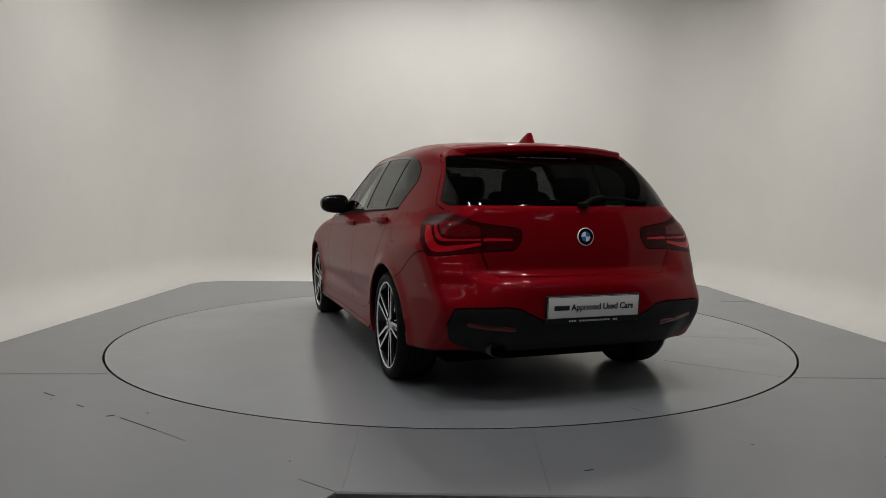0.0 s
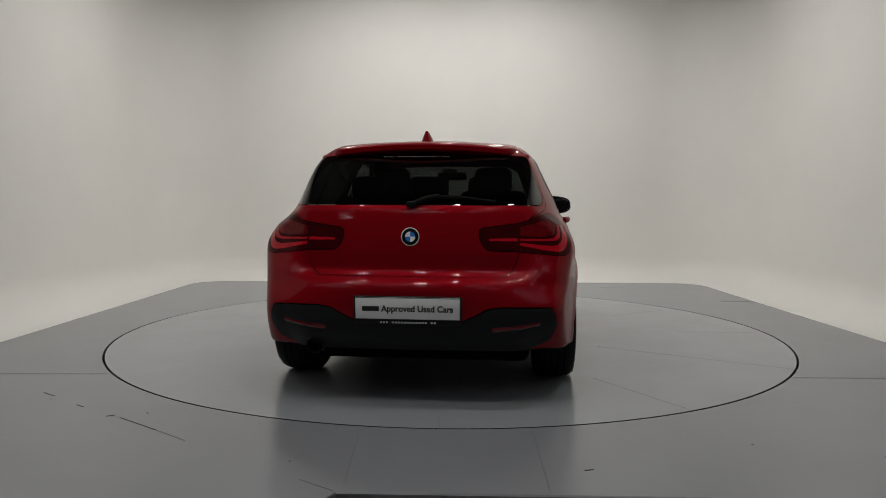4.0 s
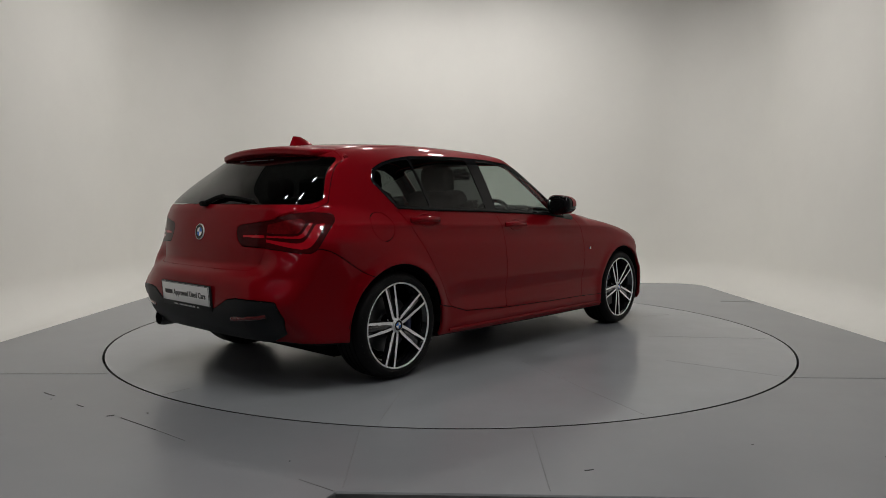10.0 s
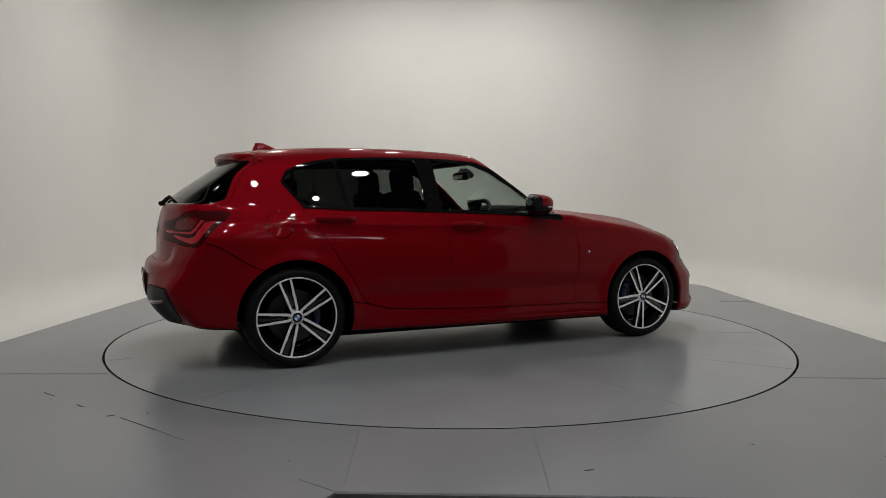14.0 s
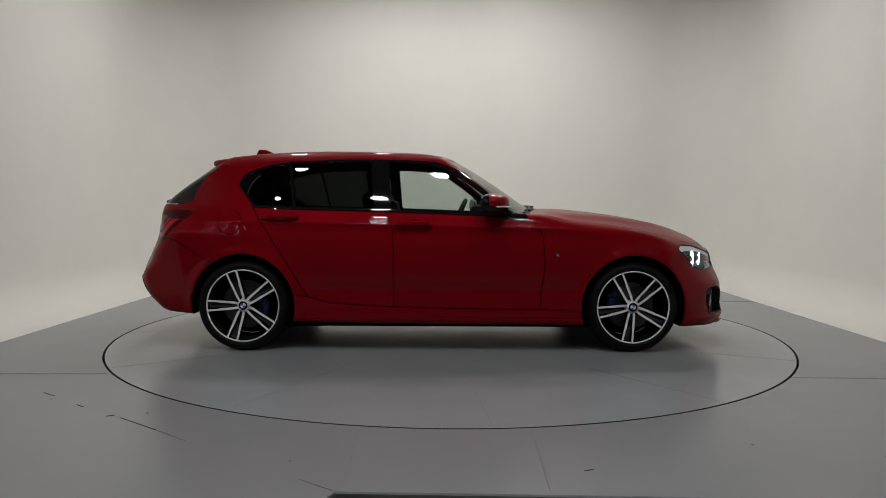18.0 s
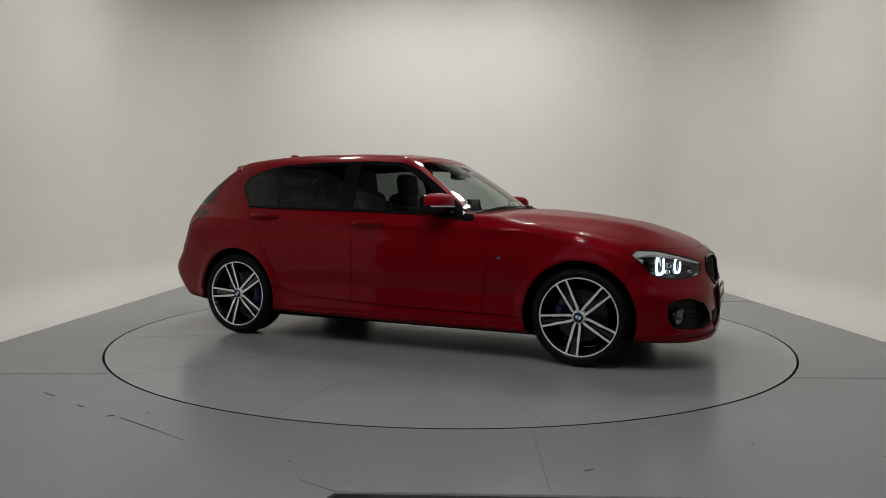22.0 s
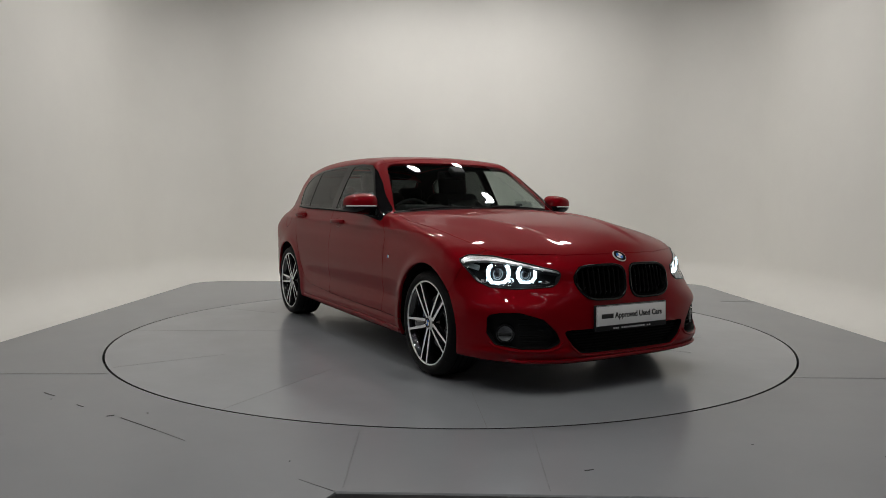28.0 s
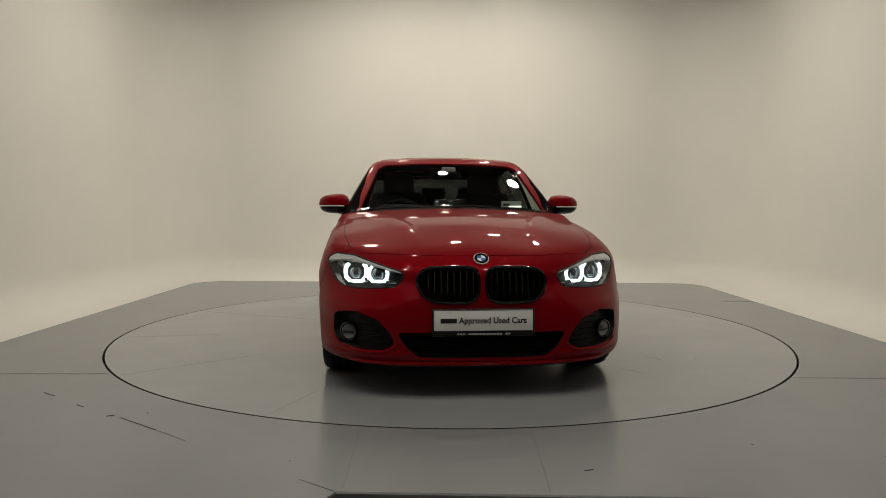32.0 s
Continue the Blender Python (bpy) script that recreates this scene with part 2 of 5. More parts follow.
def ceiling_lamp(x, y, r=0.19):
    lamp = new("ceiling_lamp")
    lamp.location = (x, y, CEILING - 0.25)
    tagged(lamp, "round white LED high-bay lamp hung from the ceiling", "lamp", "studio ceiling lamps")
    part("housing", lathe([(0.02, 0.20), (0.09, 0.19), (0.10, 0.10), (r + 0.01, 0.045), (r + 0.025, 0.0), (r + 0.015, -0.005), (r, 0.01)], 32, "Z"), M_STEEL, lamp)
    part("diffuser", lathe([(0.001, 0.004), (r * 0.7, 0.003), (r, 0.008)], 32, "Z"), M_LED, lamp)
    part("suspension_rod", tube([(0, 0, 0.18), (0, 0, 0.36)], 0.010), M_STEEL, lamp)
    return lamp


PLATFORM_R = 2.545
DISC_R = 2.5305
HOLE_X = 0.018


def platform():
    """Raised platform with a round opening for the turntable and a notch in its front edge."""
    outer = [(-3.25, -4.5), (-0.42, -4.5), (-0.42, -3.31), (-0.39, -3.245), (1.0, -3.275), (3.3, -3.32)]
    outer += arc(2.93, 3.19, 0.36, 0, 90, 8)
    outer += arc(-2.88, 3.14, 0.38, 90, 180, 8)
    outer = [(x - HOLE_X, y) for x, y in outer]
    k = 180
    t = bmesh.new()

    def edge_at(a):
        d = Vector((math.cos(a), math.sin(a)))
        best = 99
        for i in range(len(outer)):
            p, q = Vector(outer[i]), Vector(outer[(i + 1) % len(outer)])
            e = q - p
            den = d.x * e.y - d.y * e.x
            if abs(den) < 1e-9:
                continue
            s = (p.x * e.y - p.y * e.x) / den
            w = (p.x * d.y - p.y * d.x) / den
            if s > 0 and -1e-6 <= w <= 1 + 1e-6:
                best = min(best, s)
        return best
    angles = sorted([2 * math.pi * i / k for i in range(k)] + [math.atan2(y, x) % (2 * math.pi) + e for x, y in outer for e in (-1e-5, 1e-5)])
    rows = []
    for a in angles:
        r = edge_at(a)
        c, s = math.cos(a), math.sin(a)
        rows.append([t.verts.new((c * rr + HOLE_X, s * rr, z)) for rr, z in ((PLATFORM_R, -0.09), (PLATFORM_R, -0.0005), (PLATFORM_R + 0.0005, 0.0), (r - 0.006, 0.0), (r, -0.006), (r, FLOOR_Z))])
    n = len(rows)
    for i in range(n):
        a, b = rows[i], rows[(i + 1) % n]
        for j in range(5):
            f = t.faces.new((a[j], a[j + 1], b[j + 1], b[j]))
            f.material_index = 1 if j == 4 else (2 if j == 0 else 0)
    bmesh.ops.recalc_face_normals(t, faces=t.faces)
    ob = part("platform", t, M_FLOOR, None, sharp=0.5)
    ob.data.materials.append(M_SIDE)
    ob.data.materials.append(M_SEAM)
    tagged(ob, "grey painted raised platform with scuffs and board joints", "platform", kind="structure")
    for (x0, y0), (x1, y1), w, m in (
            ((-3.2, -1.59), (-2.01, -1.559), 0.006, M_SCRATCH), ((0.385, -2.56), (0.37, -3.22), 0.0028, M_SCRATCH), ((-0.39, -2.56), (-0.37, -3.2), 0.0018, M_SCRATCH),
            ((-1.54, -2.41), (-1.30, -2.585), 0.005, M_SEAM), ((-1.30, -2.585), (-1.12, -2.72), 0.0025, M_SCRATCH), ((-0.54, -3.135), (-0.395, -3.238), 0.0045, M_SCRATCH), ((2.92, 1.78), (3.27, 1.79), 0.010, M_SCRATCH),
            ((2.03, -1.55), (2.75, -1.545), 0.004, M_SCRATCH), ((-2.15, -1.98), (-2.06, -2.045), 0.007, M_SEAM), ((-1.86, -2.2), (-1.81, -2.235), 0.006, M_SEAM),
            ((-1.62, -2.385), (-1.59, -2.372), 0.010, M_SEAM), ((0.53, -3.03), (0.565, -3.018), 0.006, M_SEAM), ((1.9, 3.0), (2.2, 3.1), 0.012, M_SCRATCH),
            ((-2.05, -2.1), (-2.04, -2.105), 0.008, M_SEAM), ((-1.45, -2.33), (-1.44, -2.335), 0.008, M_SEAM), ((-0.62, -2.95), (-0.615, -2.953), 0.006, M_SEAM),
            ((1.3, -2.72), (1.306, -2.725), 0.008, M_SEAM), ((1.78, -2.86), (1.79, -2.862), 0.009, M_SEAM)):
        d = Vector((x1 - x0, y1 - y0))
        s = box((d.length, w, 0.003), ((x0 + x1) / 2, (y0 + y1) / 2, 0.0), rot=(0, 0, math.degrees(math.atan2(d.y, d.x))))
        part("floor_joint", s, m, ob, smooth=False)


def turntable():
    disc = part("turntable", lathe([(0.001, 0.0), (0.6, 0.0), (1.2, 0.0), (1.8, 0.0), (DISC_R - 0.0005, 0.0), (DISC_R, -0.0005)], 160, "Z"), M_DISC, None, sharp=0.5)
    part("disc_rim", lathe([(DISC_R, -0.0005), (DISC_R, -0.05), (0.3, -0.05)], 160, "Z"), M_SEAM, disc, sharp=0.5)
    tagged(disc, "round grey painted turntable let into the platform", "turntable")
    for (x0, y0), (x1, y1), w in (
            ((-0.56, -1.12), (-1.13, -2.26), 0.0016), ((0.108, -1.80), (0.172, -2.50), 0.0016), ((0.85, -1.33), (1.40, -2.10), 0.0024),
            ((2.27, -1.11), (1.72, -0.85), 0.0024), ((-1.50, -0.98), (-2.10, -1.39), 0.0018), ((-2.35, -0.155), (-2.52, -0.177), 0.004),
            ((1.08, 1.226), (1.205, 1.287), 0.005), ((1.43, 0.94), (1.57, 1.03), 0.004), ((1.19, 1.52), (1.20, 1.555), 0.012)):
        d = Vector((x1 - x0, y1 - y0))
        s = box((d.length, w, 0.0012), ((x0 + x1) / 2, (y0 + y1) / 2, 0.0), rot=(0, 0, math.degrees(math.atan2(d.y, d.x))))
        part("board_joint", s, M_SCRATCH, disc, smooth=False)
    # dark pit below the gap
    pit = lathe([(DISC_R - 0.2, -0.088), (PLATFORM_R + 0.001, -0.088)], 120, "Z")
    pit = tagged(part("trim_pit", pit, M_SEAM, None), "dark gap round the turntable", "gap", kind="structure")
    pit.location.x = HOLE_X
    return disc


studio_wall()
platform()
disc = turntable()
for lx, ly, lr in ((-0.85, 3.35, 0.135), (1.0, 3.35, 0.138), (-2.05, 2.25, 0.185), (0.04, 1.8, 0.115), (1.95, 2.15, 0.185), (-1.75, -2.6, 0.10), (0.05, -2.6, 0.10), (1.55, -2.4, 0.10),
                   (-2.55, -4.0, 0.108), (-0.8, -4.0, 0.108), (1.15, -3.95, 0.108)):
    ceiling_lamp(lx, ly, lr)


def hall_tube(x, y, length):
    """Slim fluorescent fitting under the hall ceiling."""
    lamp = new("tube_light")
    lamp.location = (x, y, CEILING - 0.3)
    tagged(lamp, "slim white tube light hung in the dim hall", "lamp", "hall tube lights")
    part("tray", box((length + 0.06, 0.10, 0.04), (0, 0, 0.035), 0.008), M_STEEL, lamp)
    part("tube", tube([(-length / 2, 0, 0), (length / 2, 0, 0)], 0.011), M_TUBE, lamp)
    for d in (-0.4, 0.4):
        part("suspension_rod", tube([(d * length, 0, 0.05), (d * length, 0, 0.42)], 0.006), M_STEEL, lamp)


for ty in (-5.0, -5.9, -6.8, -7.7):
    for tx in (-4.8, -1.6, 1.6, 4.8):
        hall_tube(tx, ty, 2.1)


# ---- the car: body surface ----
HUB_R, HUB_F, HUB_Z = -1.414, 1.276, 0.314
ARCH = 0.357


TABLES = {}


def curve(x, pts, soft=0.008):
    """Smooth interpolation through (x, value) pairs, its curvature evened out over the length soft."""
    key = (tuple(pts), soft)
    if key not in TABLES:
        xs = np.arange(pts[0][0] - 4 * soft, pts[-1][0] + 4 * soft, 0.0008)
        k = np.exp(-0.5 * (np.arange(-int(3 * soft / 0.0008), int(3 * soft / 0.0008) + 1) * 0.0008 / soft) ** 2)
        half = len(k) // 2
        ys = np.pad(through_points(xs, pts), half, mode="edge")
        TABLES[key] = (xs, np.convolve(ys, k / k.sum(), mode="valid"))
    return np.interp(x, *TABLES[key])


def through_points(x, pts):
    """Cubic curve through (x, value) pairs that never overshoots."""
    xs, ys = np.array([q[0] for q in pts], float), np.array([q[1] for q in pts], float)
    d = np.diff(ys) / np.diff(xs)
    m = np.empty(len(xs))
    m[0], m[-1] = d[0], d[-1]
    w0, w1 = np.diff(xs)[:-1], np.diff(xs)[1:]
    m[1:-1] = np.where(d[:-1] * d[1:] > 0, (d[:-1] * w1 + d[1:] * w0) / (w0 + w1), 0.0)
    lim = 3 * np.minimum(np.abs(np.r_[d[0], d]), np.abs(np.r_[d, d[-1]]))
    m = np.clip(m, -lim, lim)
    i = np.clip(np.searchsorted(xs, x) - 1, 0, len(xs) - 2)
    h = xs[i + 1] - xs[i]
    t = (np.clip(x, xs[0], xs[-1]) - xs[i]) / h
    return ys[i] * (1 + 2 * t) * (1 - t) ** 2 + h * m[i] * t * (1 - t) ** 2 + ys[i + 1] * t * t * (3 - 2 * t) + h * m[i + 1] * t * t * (t - 1)


TOP = [(-2.3, 1.245), (-2.0, 1.30), (-1.78, 1.350), (-1.45, 1.392), (-1.2, 1.410), (-0.85, 1.421), (-0.4, 1.415), (-0.1, 1.395), *[(0.02 + 0.05 * i, 1.372 - 0.511 * 0.05 * i - 0.216 * (0.05 * i) ** 2) for i in range(12)], (0.645, 0.990), (0.73, 0.986), (0.85, 0.985), (1.06, 0.969), (1.35, 0.931), (1.6, 0.881), (1.8, 0.818), (1.95, 0.752), (2.1, 0.665)]
REAR = [(0.1, -2.10), (0.28, -2.165), (0.36, -2.228), (0.45, -2.256), (0.56, -2.258), (0.63, -2.243), (0.66, -2.205), (0.69, -2.182), (0.78, -2.178), (0.86, -2.168),
        (0.95, -2.150), (1.0, -2.132), (1.03, -2.105), (1.27, -1.785), (1.45, -1.55)]
REAR_CORNER = [(0.1, -2.02), (0.28, -2.115), (0.36, -2.185), (0.43, -2.232), (0.52, -2.252), (0.60, -2.248), (0.66, -2.236), (0.72, -2.208), (0.78, -2.184), (0.86, -2.168),
               (0.95, -2.150), (1.0, -2.132), (1.03, -2.105), (1.27, -1.785), (1.45, -1.55)]
FRONT = [(0.1, 1.97), (0.19, 2.045), (0.30, 2.058), (0.40, 2.055), (0.46, 2.048), (0.52, 2.042), (0.6, 2.030), (0.68, 2.018), (0.74, 1.975), (0.85, 1.87)]
SIDE = [(0.10, 0.850), (0.2, 0.862), (0.3, 0.873), (0.45, 0.882), (0.6, 0.883), (0.7, 0.876), (0.8, 0.864), (0.88, 0.846), (0.93, 0.826), (0.97, 0.803)]
SIDE += [(z, 0.803 - 0.40 * (z - 0.97) - 0.26 * (z - 0.97) ** 2) for z in (1.0, 1.05, 1.1, 1.15, 1.2, 1.25, 1.3, 1.35, 1.4, 1.45, 1.5)]
PLAN = [(-2.3, 0.80), (-2.0, 0.903), (-1.8, 0.952), (-1.6, 0.986), (-1.41, 1.0), (-0.9, 0.992), (-0.3, 0.985), (0.6, 0.985), (1.0, 0.995), (1.28, 1.0), (1.6, 0.982), (2.1, 0.93)]
NARROW = [(-2.3, 0.17), (-2.1, 0.13), (-1.8, 0.065), (-1.5, 0.03), (-1.1, 0.0), (0.5, 0.0)]
UNDER = [(-2.3, 0.285), (-1.78, 0.25), (-1.0, 0.198), (0.9, 0.178), (1.65, 0.180), (2.1, 0.152)]


def bump(x, c, w):
    return np.exp(-((x - c) / w) ** 2)


def ramp(x, a, b):
    t = np.clip((x - a) / (b - a), 0, 1)
    return t * t * (3 - 2 * t)


def smax(a, b, k):
    h = np.maximum(k - np.abs(a - b), 0) / k
    return np.maximum(a, b) + h * h * k * 0.25


def width_at(x, z):
    w = curve(z, SIDE, 0.018) * curve(x, PLAN, 0.06) - curve(x, NARROW, 0.06) * ramp(z, 0.80, 1.02)
    doors = ramp(x, -1.15, -0.75) * ramp(-x, -1.05, -0.75)
    zc = 0.868 - 0.020 * x
    w = w + 0.005 * bump(z, zc, 0.016) - 0.006 * bump(z, zc - 0.06, 0.05)
    w = w - 0.015 * bump(z, 0.43, 0.065) * doors + 0.010 * bump(z, 0.25, 0.04) * doors
    w = w + 0.030 * bump(z, 0.84, 0.15) * ramp(-x, 1.45, 1.9) + 0.012 * ramp(x, 1.3, 1.7) - 0.046 * np.maximum(z - 1.0, 0) * ramp(x, -0.6, 0.2)
    for hx in (HUB_R, HUB_F):
        r = np.hypot(x - hx, z - HUB_Z)
        w = w + 0.012 * bump(r, ARCH + 0.005, 0.045) * ramp(z, 0.1, 0.3)
    return w


def top_at(x, y):
    front = ramp(x, -0.4, 0.2)
    xe = x + y * y * (0.30 * front - 0.12 * ramp(-x, 1.0, 1.6))
    hood = ramp(x, 0.6, 0.9)
    z = curve(xe, TOP, 0.024) - y * y * (0.09 - 0.03 * front + 0.05 * hood)
    ridge = 0.33 + 0.21 * ramp(-x, -1.85, -0.7)
    z = z + 0.012 * ramp(np.abs(y), ridge - 0.06, ridge) * (1 - ramp(np.abs(y), ridge, ridge + 0.20)) * hood * ramp(-x, -1.9, -1.5)
    return z


def rear_at(y, z):
    k = ramp(z, 0.48, 0.64)
    c = ramp(np.abs(y), 0.50, 0.66)
    return curve(z, REAR, 0.006) * (1 - c) + curve(z, REAR_CORNER, 0.010) * c + (0.16 + 0.09 * k) * (np.abs(y) / 0.86) ** (3.2 - 0.5 * k)


def front_at(y, z):
    a = 0.42 + 0.05 * ramp(z, 0.44, 0.62)
    n = 4.0 - 1.5 * ramp(z, 0.44, 0.62)
    x = curve(z, FRONT, 0.014) - a * (np.abs(y) / 0.893) ** n
    # bumper lip and hollow above the fog lamps
    x = x - 0.010 * bump(z, 0.52, 0.04) * ramp(np.abs(y), 0.40, 0.62)
    x = x + 0.014 * bump(z, 0.232, 0.022) * ramp(np.abs(y), 0.34, 0.46)
    return x


def body(x, y, z):
    """Signed field of the body: negative inside."""
    k = 0.11 - 0.075 * ramp(x, -0.30, 0.05) * ramp(-x, -0.80, -0.60) - 0.045 * ramp(x, 0.6, 0.9)
    f = smax(y - width_at(x, z), z - top_at(x, y), k)
    f = smax(f, x - front_at(y, z), 0.085)
    f = smax(f, rear_at(y, z) - x, 0.06)
    return smax(f, curve(x, UNDER) - z, 0.035)


def cast(o, d, far=2.6):
    """Where rays from inside leave the body."""
    lo, hi = np.zeros(len(o)), np.full(len(o), far)
    for _ in range(34):
        mid = (lo + hi) / 2
        q = o + d * mid[:, None]
        inside = body(q[:, 0], q[:, 1], q[:, 2]) < 0
        lo, hi = np.where(inside, mid, lo), np.where(inside, hi, mid)
    return o + d * lo[:, None]


def normal_at(v):
    e = 1e-4
    x, y, z = v[:, 0], v[:, 1], v[:, 2]
    g = np.stack([body(x + e, y, z) - body(x - e, y, z), body(x, y + e, z) - body(x, y - e, z), body(x, y, z + e) - body(x, y, z - e)], 1)
    return g / np.maximum(np.linalg.norm(g, axis=1), 1e-12)[:, None]


def table(u, v, origin, way):
    """Body points over an even grid of two coordinates, for quick look-up."""
    U, V = np.meshgrid(u, v, indexing="ij")
    q = cast(np.stack(origin(U.ravel(), V.ravel()), 1), np.tile([way], (U.size, 1)))
    return u, v, q.reshape(len(u), len(v), 3)


def look_up(tab, a, b):
    u, v, q = tab
    i = min(max((a - u[0]) / (u[1] - u[0]), 0), len(u) - 1.001)
    j = min(max((b - v[0]) / (v[1] - v[0]), 0), len(v) - 1.001)
    i0, j0 = int(i), int(j)
    f, g = i - i0, j - j0
    return (q[i0, j0] * (1 - f) + q[i0 + 1, j0] * f) * (1 - g) + (q[i0, j0 + 1] * (1 - f) + q[i0 + 1, j0 + 1] * f) * g


GY, GZ = np.linspace(0, 0.86, 87), np.linspace(0.2, 1.32, 113)
AHEAD = table(GY, GZ, lambda y, z: (0 * y + 0.1, y, z), (1.0, 0.0, 0.0))
BEHIND = table(GY, GZ, lambda y, z: (0 * y - 1.0, y, z), (-1.0, 0.0, 0.0))
FLANK = table(np.linspace(-1.9, 1.6, 176), GZ, lambda x, z: (x, 0 * x, z), (0.0, 1.0, 0.0))
ABOVE = table(np.linspace(-1.9, 2.02, 197), GY, lambda x, y: (x, y, 0 * x + 0.5), (0.0, 0.0, 1.0))


def surf(y, z, sx=1):
    """Body point straight ahead (sx 1) or behind (sx -1) at y, z."""
    v = look_up(AHEAD if sx > 0 else BEHIND, abs(y), z)
    return Vector((v[0], y, z))


def flank(x, z):
    return Vector(look_up(FLANK, x, z))


def crown_pt(x, y):
    v = look_up(ABOVE, x, abs(y))
    return Vector((v[0], y, v[2]))


def half_shell():
    """Grid over the left half of the body, cast from a spine."""
    bx0, bx1, by, bz0, bz1 = -2.6, 2.4, 1.15, 0.0, 1.75
    nx, ny, nz = 236, 56, 92
    X, Y, Z = np.linspace(bx0, bx1, nx + 1), np.linspace(0, by, ny + 1), np.linspace(bz0, bz1, nz + 1)
    verts, faces, base = [], [], 0
    for a, b, fn in ((X, Z, lambda u, v: (u, by + 0 * u, v)), (X, Y, lambda u, v: (u, v, bz1 + 0 * u)), (Y, Z, lambda u, v: (bx1 + 0 * u, u, v)),
                     (Y, Z, lambda u, v: (bx0 + 0 * u, u, v)), (X[::3] if nx % 3 == 0 else X, Y, lambda u, v: (u, v, bz0 + 0 * u))):
        U, V = np.meshgrid(a, b, indexing="ij")
        q = np.stack(fn(U.ravel(), V.ravel()), 1)
        verts.append(q)
        na, nb = len(a), len(b)
        idx = base + np.arange(na * nb).reshape(na, nb)
        faces.append(np.stack([idx[:-1, :-1], idx[1:, :-1], idx[1:, 1:], idx[:-1, 1:]], -1).reshape(-1, 4))
        base += na * nb
    q = np.concatenate(verts)
    o = np.stack([np.clip(q[:, 0], -1.45, 1.30), 0 * q[:, 0], np.full(len(q), 0.60)], 1)
    d = q - o
    d /= np.linalg.norm(d, axis=1)[:, None]
    return cast(o, d), np.concatenate(faces)


def sd_poly(px, py, pts):
    """Signed distance to a closed outline."""
    d2 = np.full(px.shape, 1e9)
    inside = np.zeros(px.shape, bool)
    n = len(pts)
    for i in range(n):
        (ax, ay), (bx, by) = pts[i], pts[(i + 1) % n]
        ex, ey = bx - ax, by - ay
        wx, wy = px - ax, py - ay
        t = np.clip((wx * ex + wy * ey) / (ex * ex + ey * ey), 0, 1)
        d2 = np.minimum(d2, (wx - ex * t) ** 2 + (wy - ey * t) ** 2)
        crosses = ((ay <= py) != (by <= py)) & (px < ax + (py - ay) / (ey if abs(ey) > 1e-12 else 1e-12) * ex)
        inside ^= crosses
    d = np.sqrt(d2)
    return np.where(inside, -d, d)


def inset(pts, r):
    """Outline moved inwards by r, so that rounding by r keeps its size."""
    area = sum(a[0] * b[1] - b[0] * a[1] for a, b in zip(pts, pts[1:] + pts[:1]))
    s = 1 if area > 0 else -1
    out, n = [], len(pts)
    for i in range(n):
        p, c, q = Vector(pts[i - 1]), Vector(pts[i]), Vector(pts[(i + 1) % n])
        a, b = (c - p).normalized(), (q - c).normalized()
        na, nb = Vector((-a.y, a.x)) * s, Vector((-b.y, b.x)) * s
        m = (na + nb)
        m = m / max(0.35, m.dot(na))
        out.append(tuple(c + m * r))
    return out


def rounded(px, py, pts, r=0.0):
    return sd_poly(px, py, inset(pts, r) if r else pts) - r


# outlines, left half; lamps in unrolled corner coordinates
DLO = [(-1.478, 1.150), (-1.44, 1.222), (-1.36, 1.262), (-1.25, 1.292), (-1.106, 1.314), (-0.819, 1.330), (-0.575, 1.335), (-0.30, 1.332), (-0.08, 1.316), (0.055, 1.266), (0.187, 1.178),
       (0.305, 1.088), (0.41, 1.010), (0.49, 0.955), (0.555, 0.918), (0.2, 0.945), (-0.098, 0.957), (-0.439, 0.967), (-0.72, 0.974), (-1.085, 0.981), (-1.35, 0.993)]
SCREEN = [(-0.9, 1.338), (0.0, 1.338), (0.25, 1.336), (0.49, 1.326), (0.548, 1.298), (0.702, 0.93), (-0.9, 0.93)]
BACKLIGHT = [(-0.9, 1.30), (0.0, 1.30), (0.585, 1.285), (0.672, 1.035), (0.652, 1.012), (-0.9, 1.012)]
GATE = [(-1.0, 1.5), (0.605, 1.5), (0.608, 1.25), (0.687, 1.02), (0.674, 0.985), (0.60, 0.95), (0.555, 0.88), (0.548, 0.775), (0.515, 0.690), (0.47, 0.657), (-1.0, 0.657)]
TAIL = [(0.372, 0.888), (0.366, 0.85), (0.378, 0.815), (0.41, 0.786), (0.60, 0.779), (0.86, 0.758), (0.97, 0.757), (1.01, 0.770), (1.06, 0.83), (1.125, 0.925), (1.12, 0.957), (1.06, 0.967), (0.95, 0.972), (0.80, 0.962), (0.65, 0.925), (0.40, 0.898)]
TAIL_L = [(0.575, 0.846), (0.80, 0.842), (0.87, 0.846), (0.905, 0.862), (0.95, 0.915), (0.978, 0.918), (0.930, 0.850), (0.895, 0.833), (0.86, 0.830), (0.575, 0.835)]
TAIL_B = [(0.575, 0.829), (0.72, 0.815), (0.86, 0.806), (0.905, 0.812), (0.94, 0.832), (0.995, 0.906), (1.065, 0.914), (1.02, 0.838), (0.985, 0.802), (0.955, 0.783), (0.90, 0.775), (0.80, 0.784), (0.575, 0.816)]
TAIL_M = [(0.59, 0.858), (0.80, 0.853), (0.86, 0.857), (0.89, 0.870), (0.93, 0.920), (0.88, 0.935), (0.78, 0.928), (0.62, 0.900)]
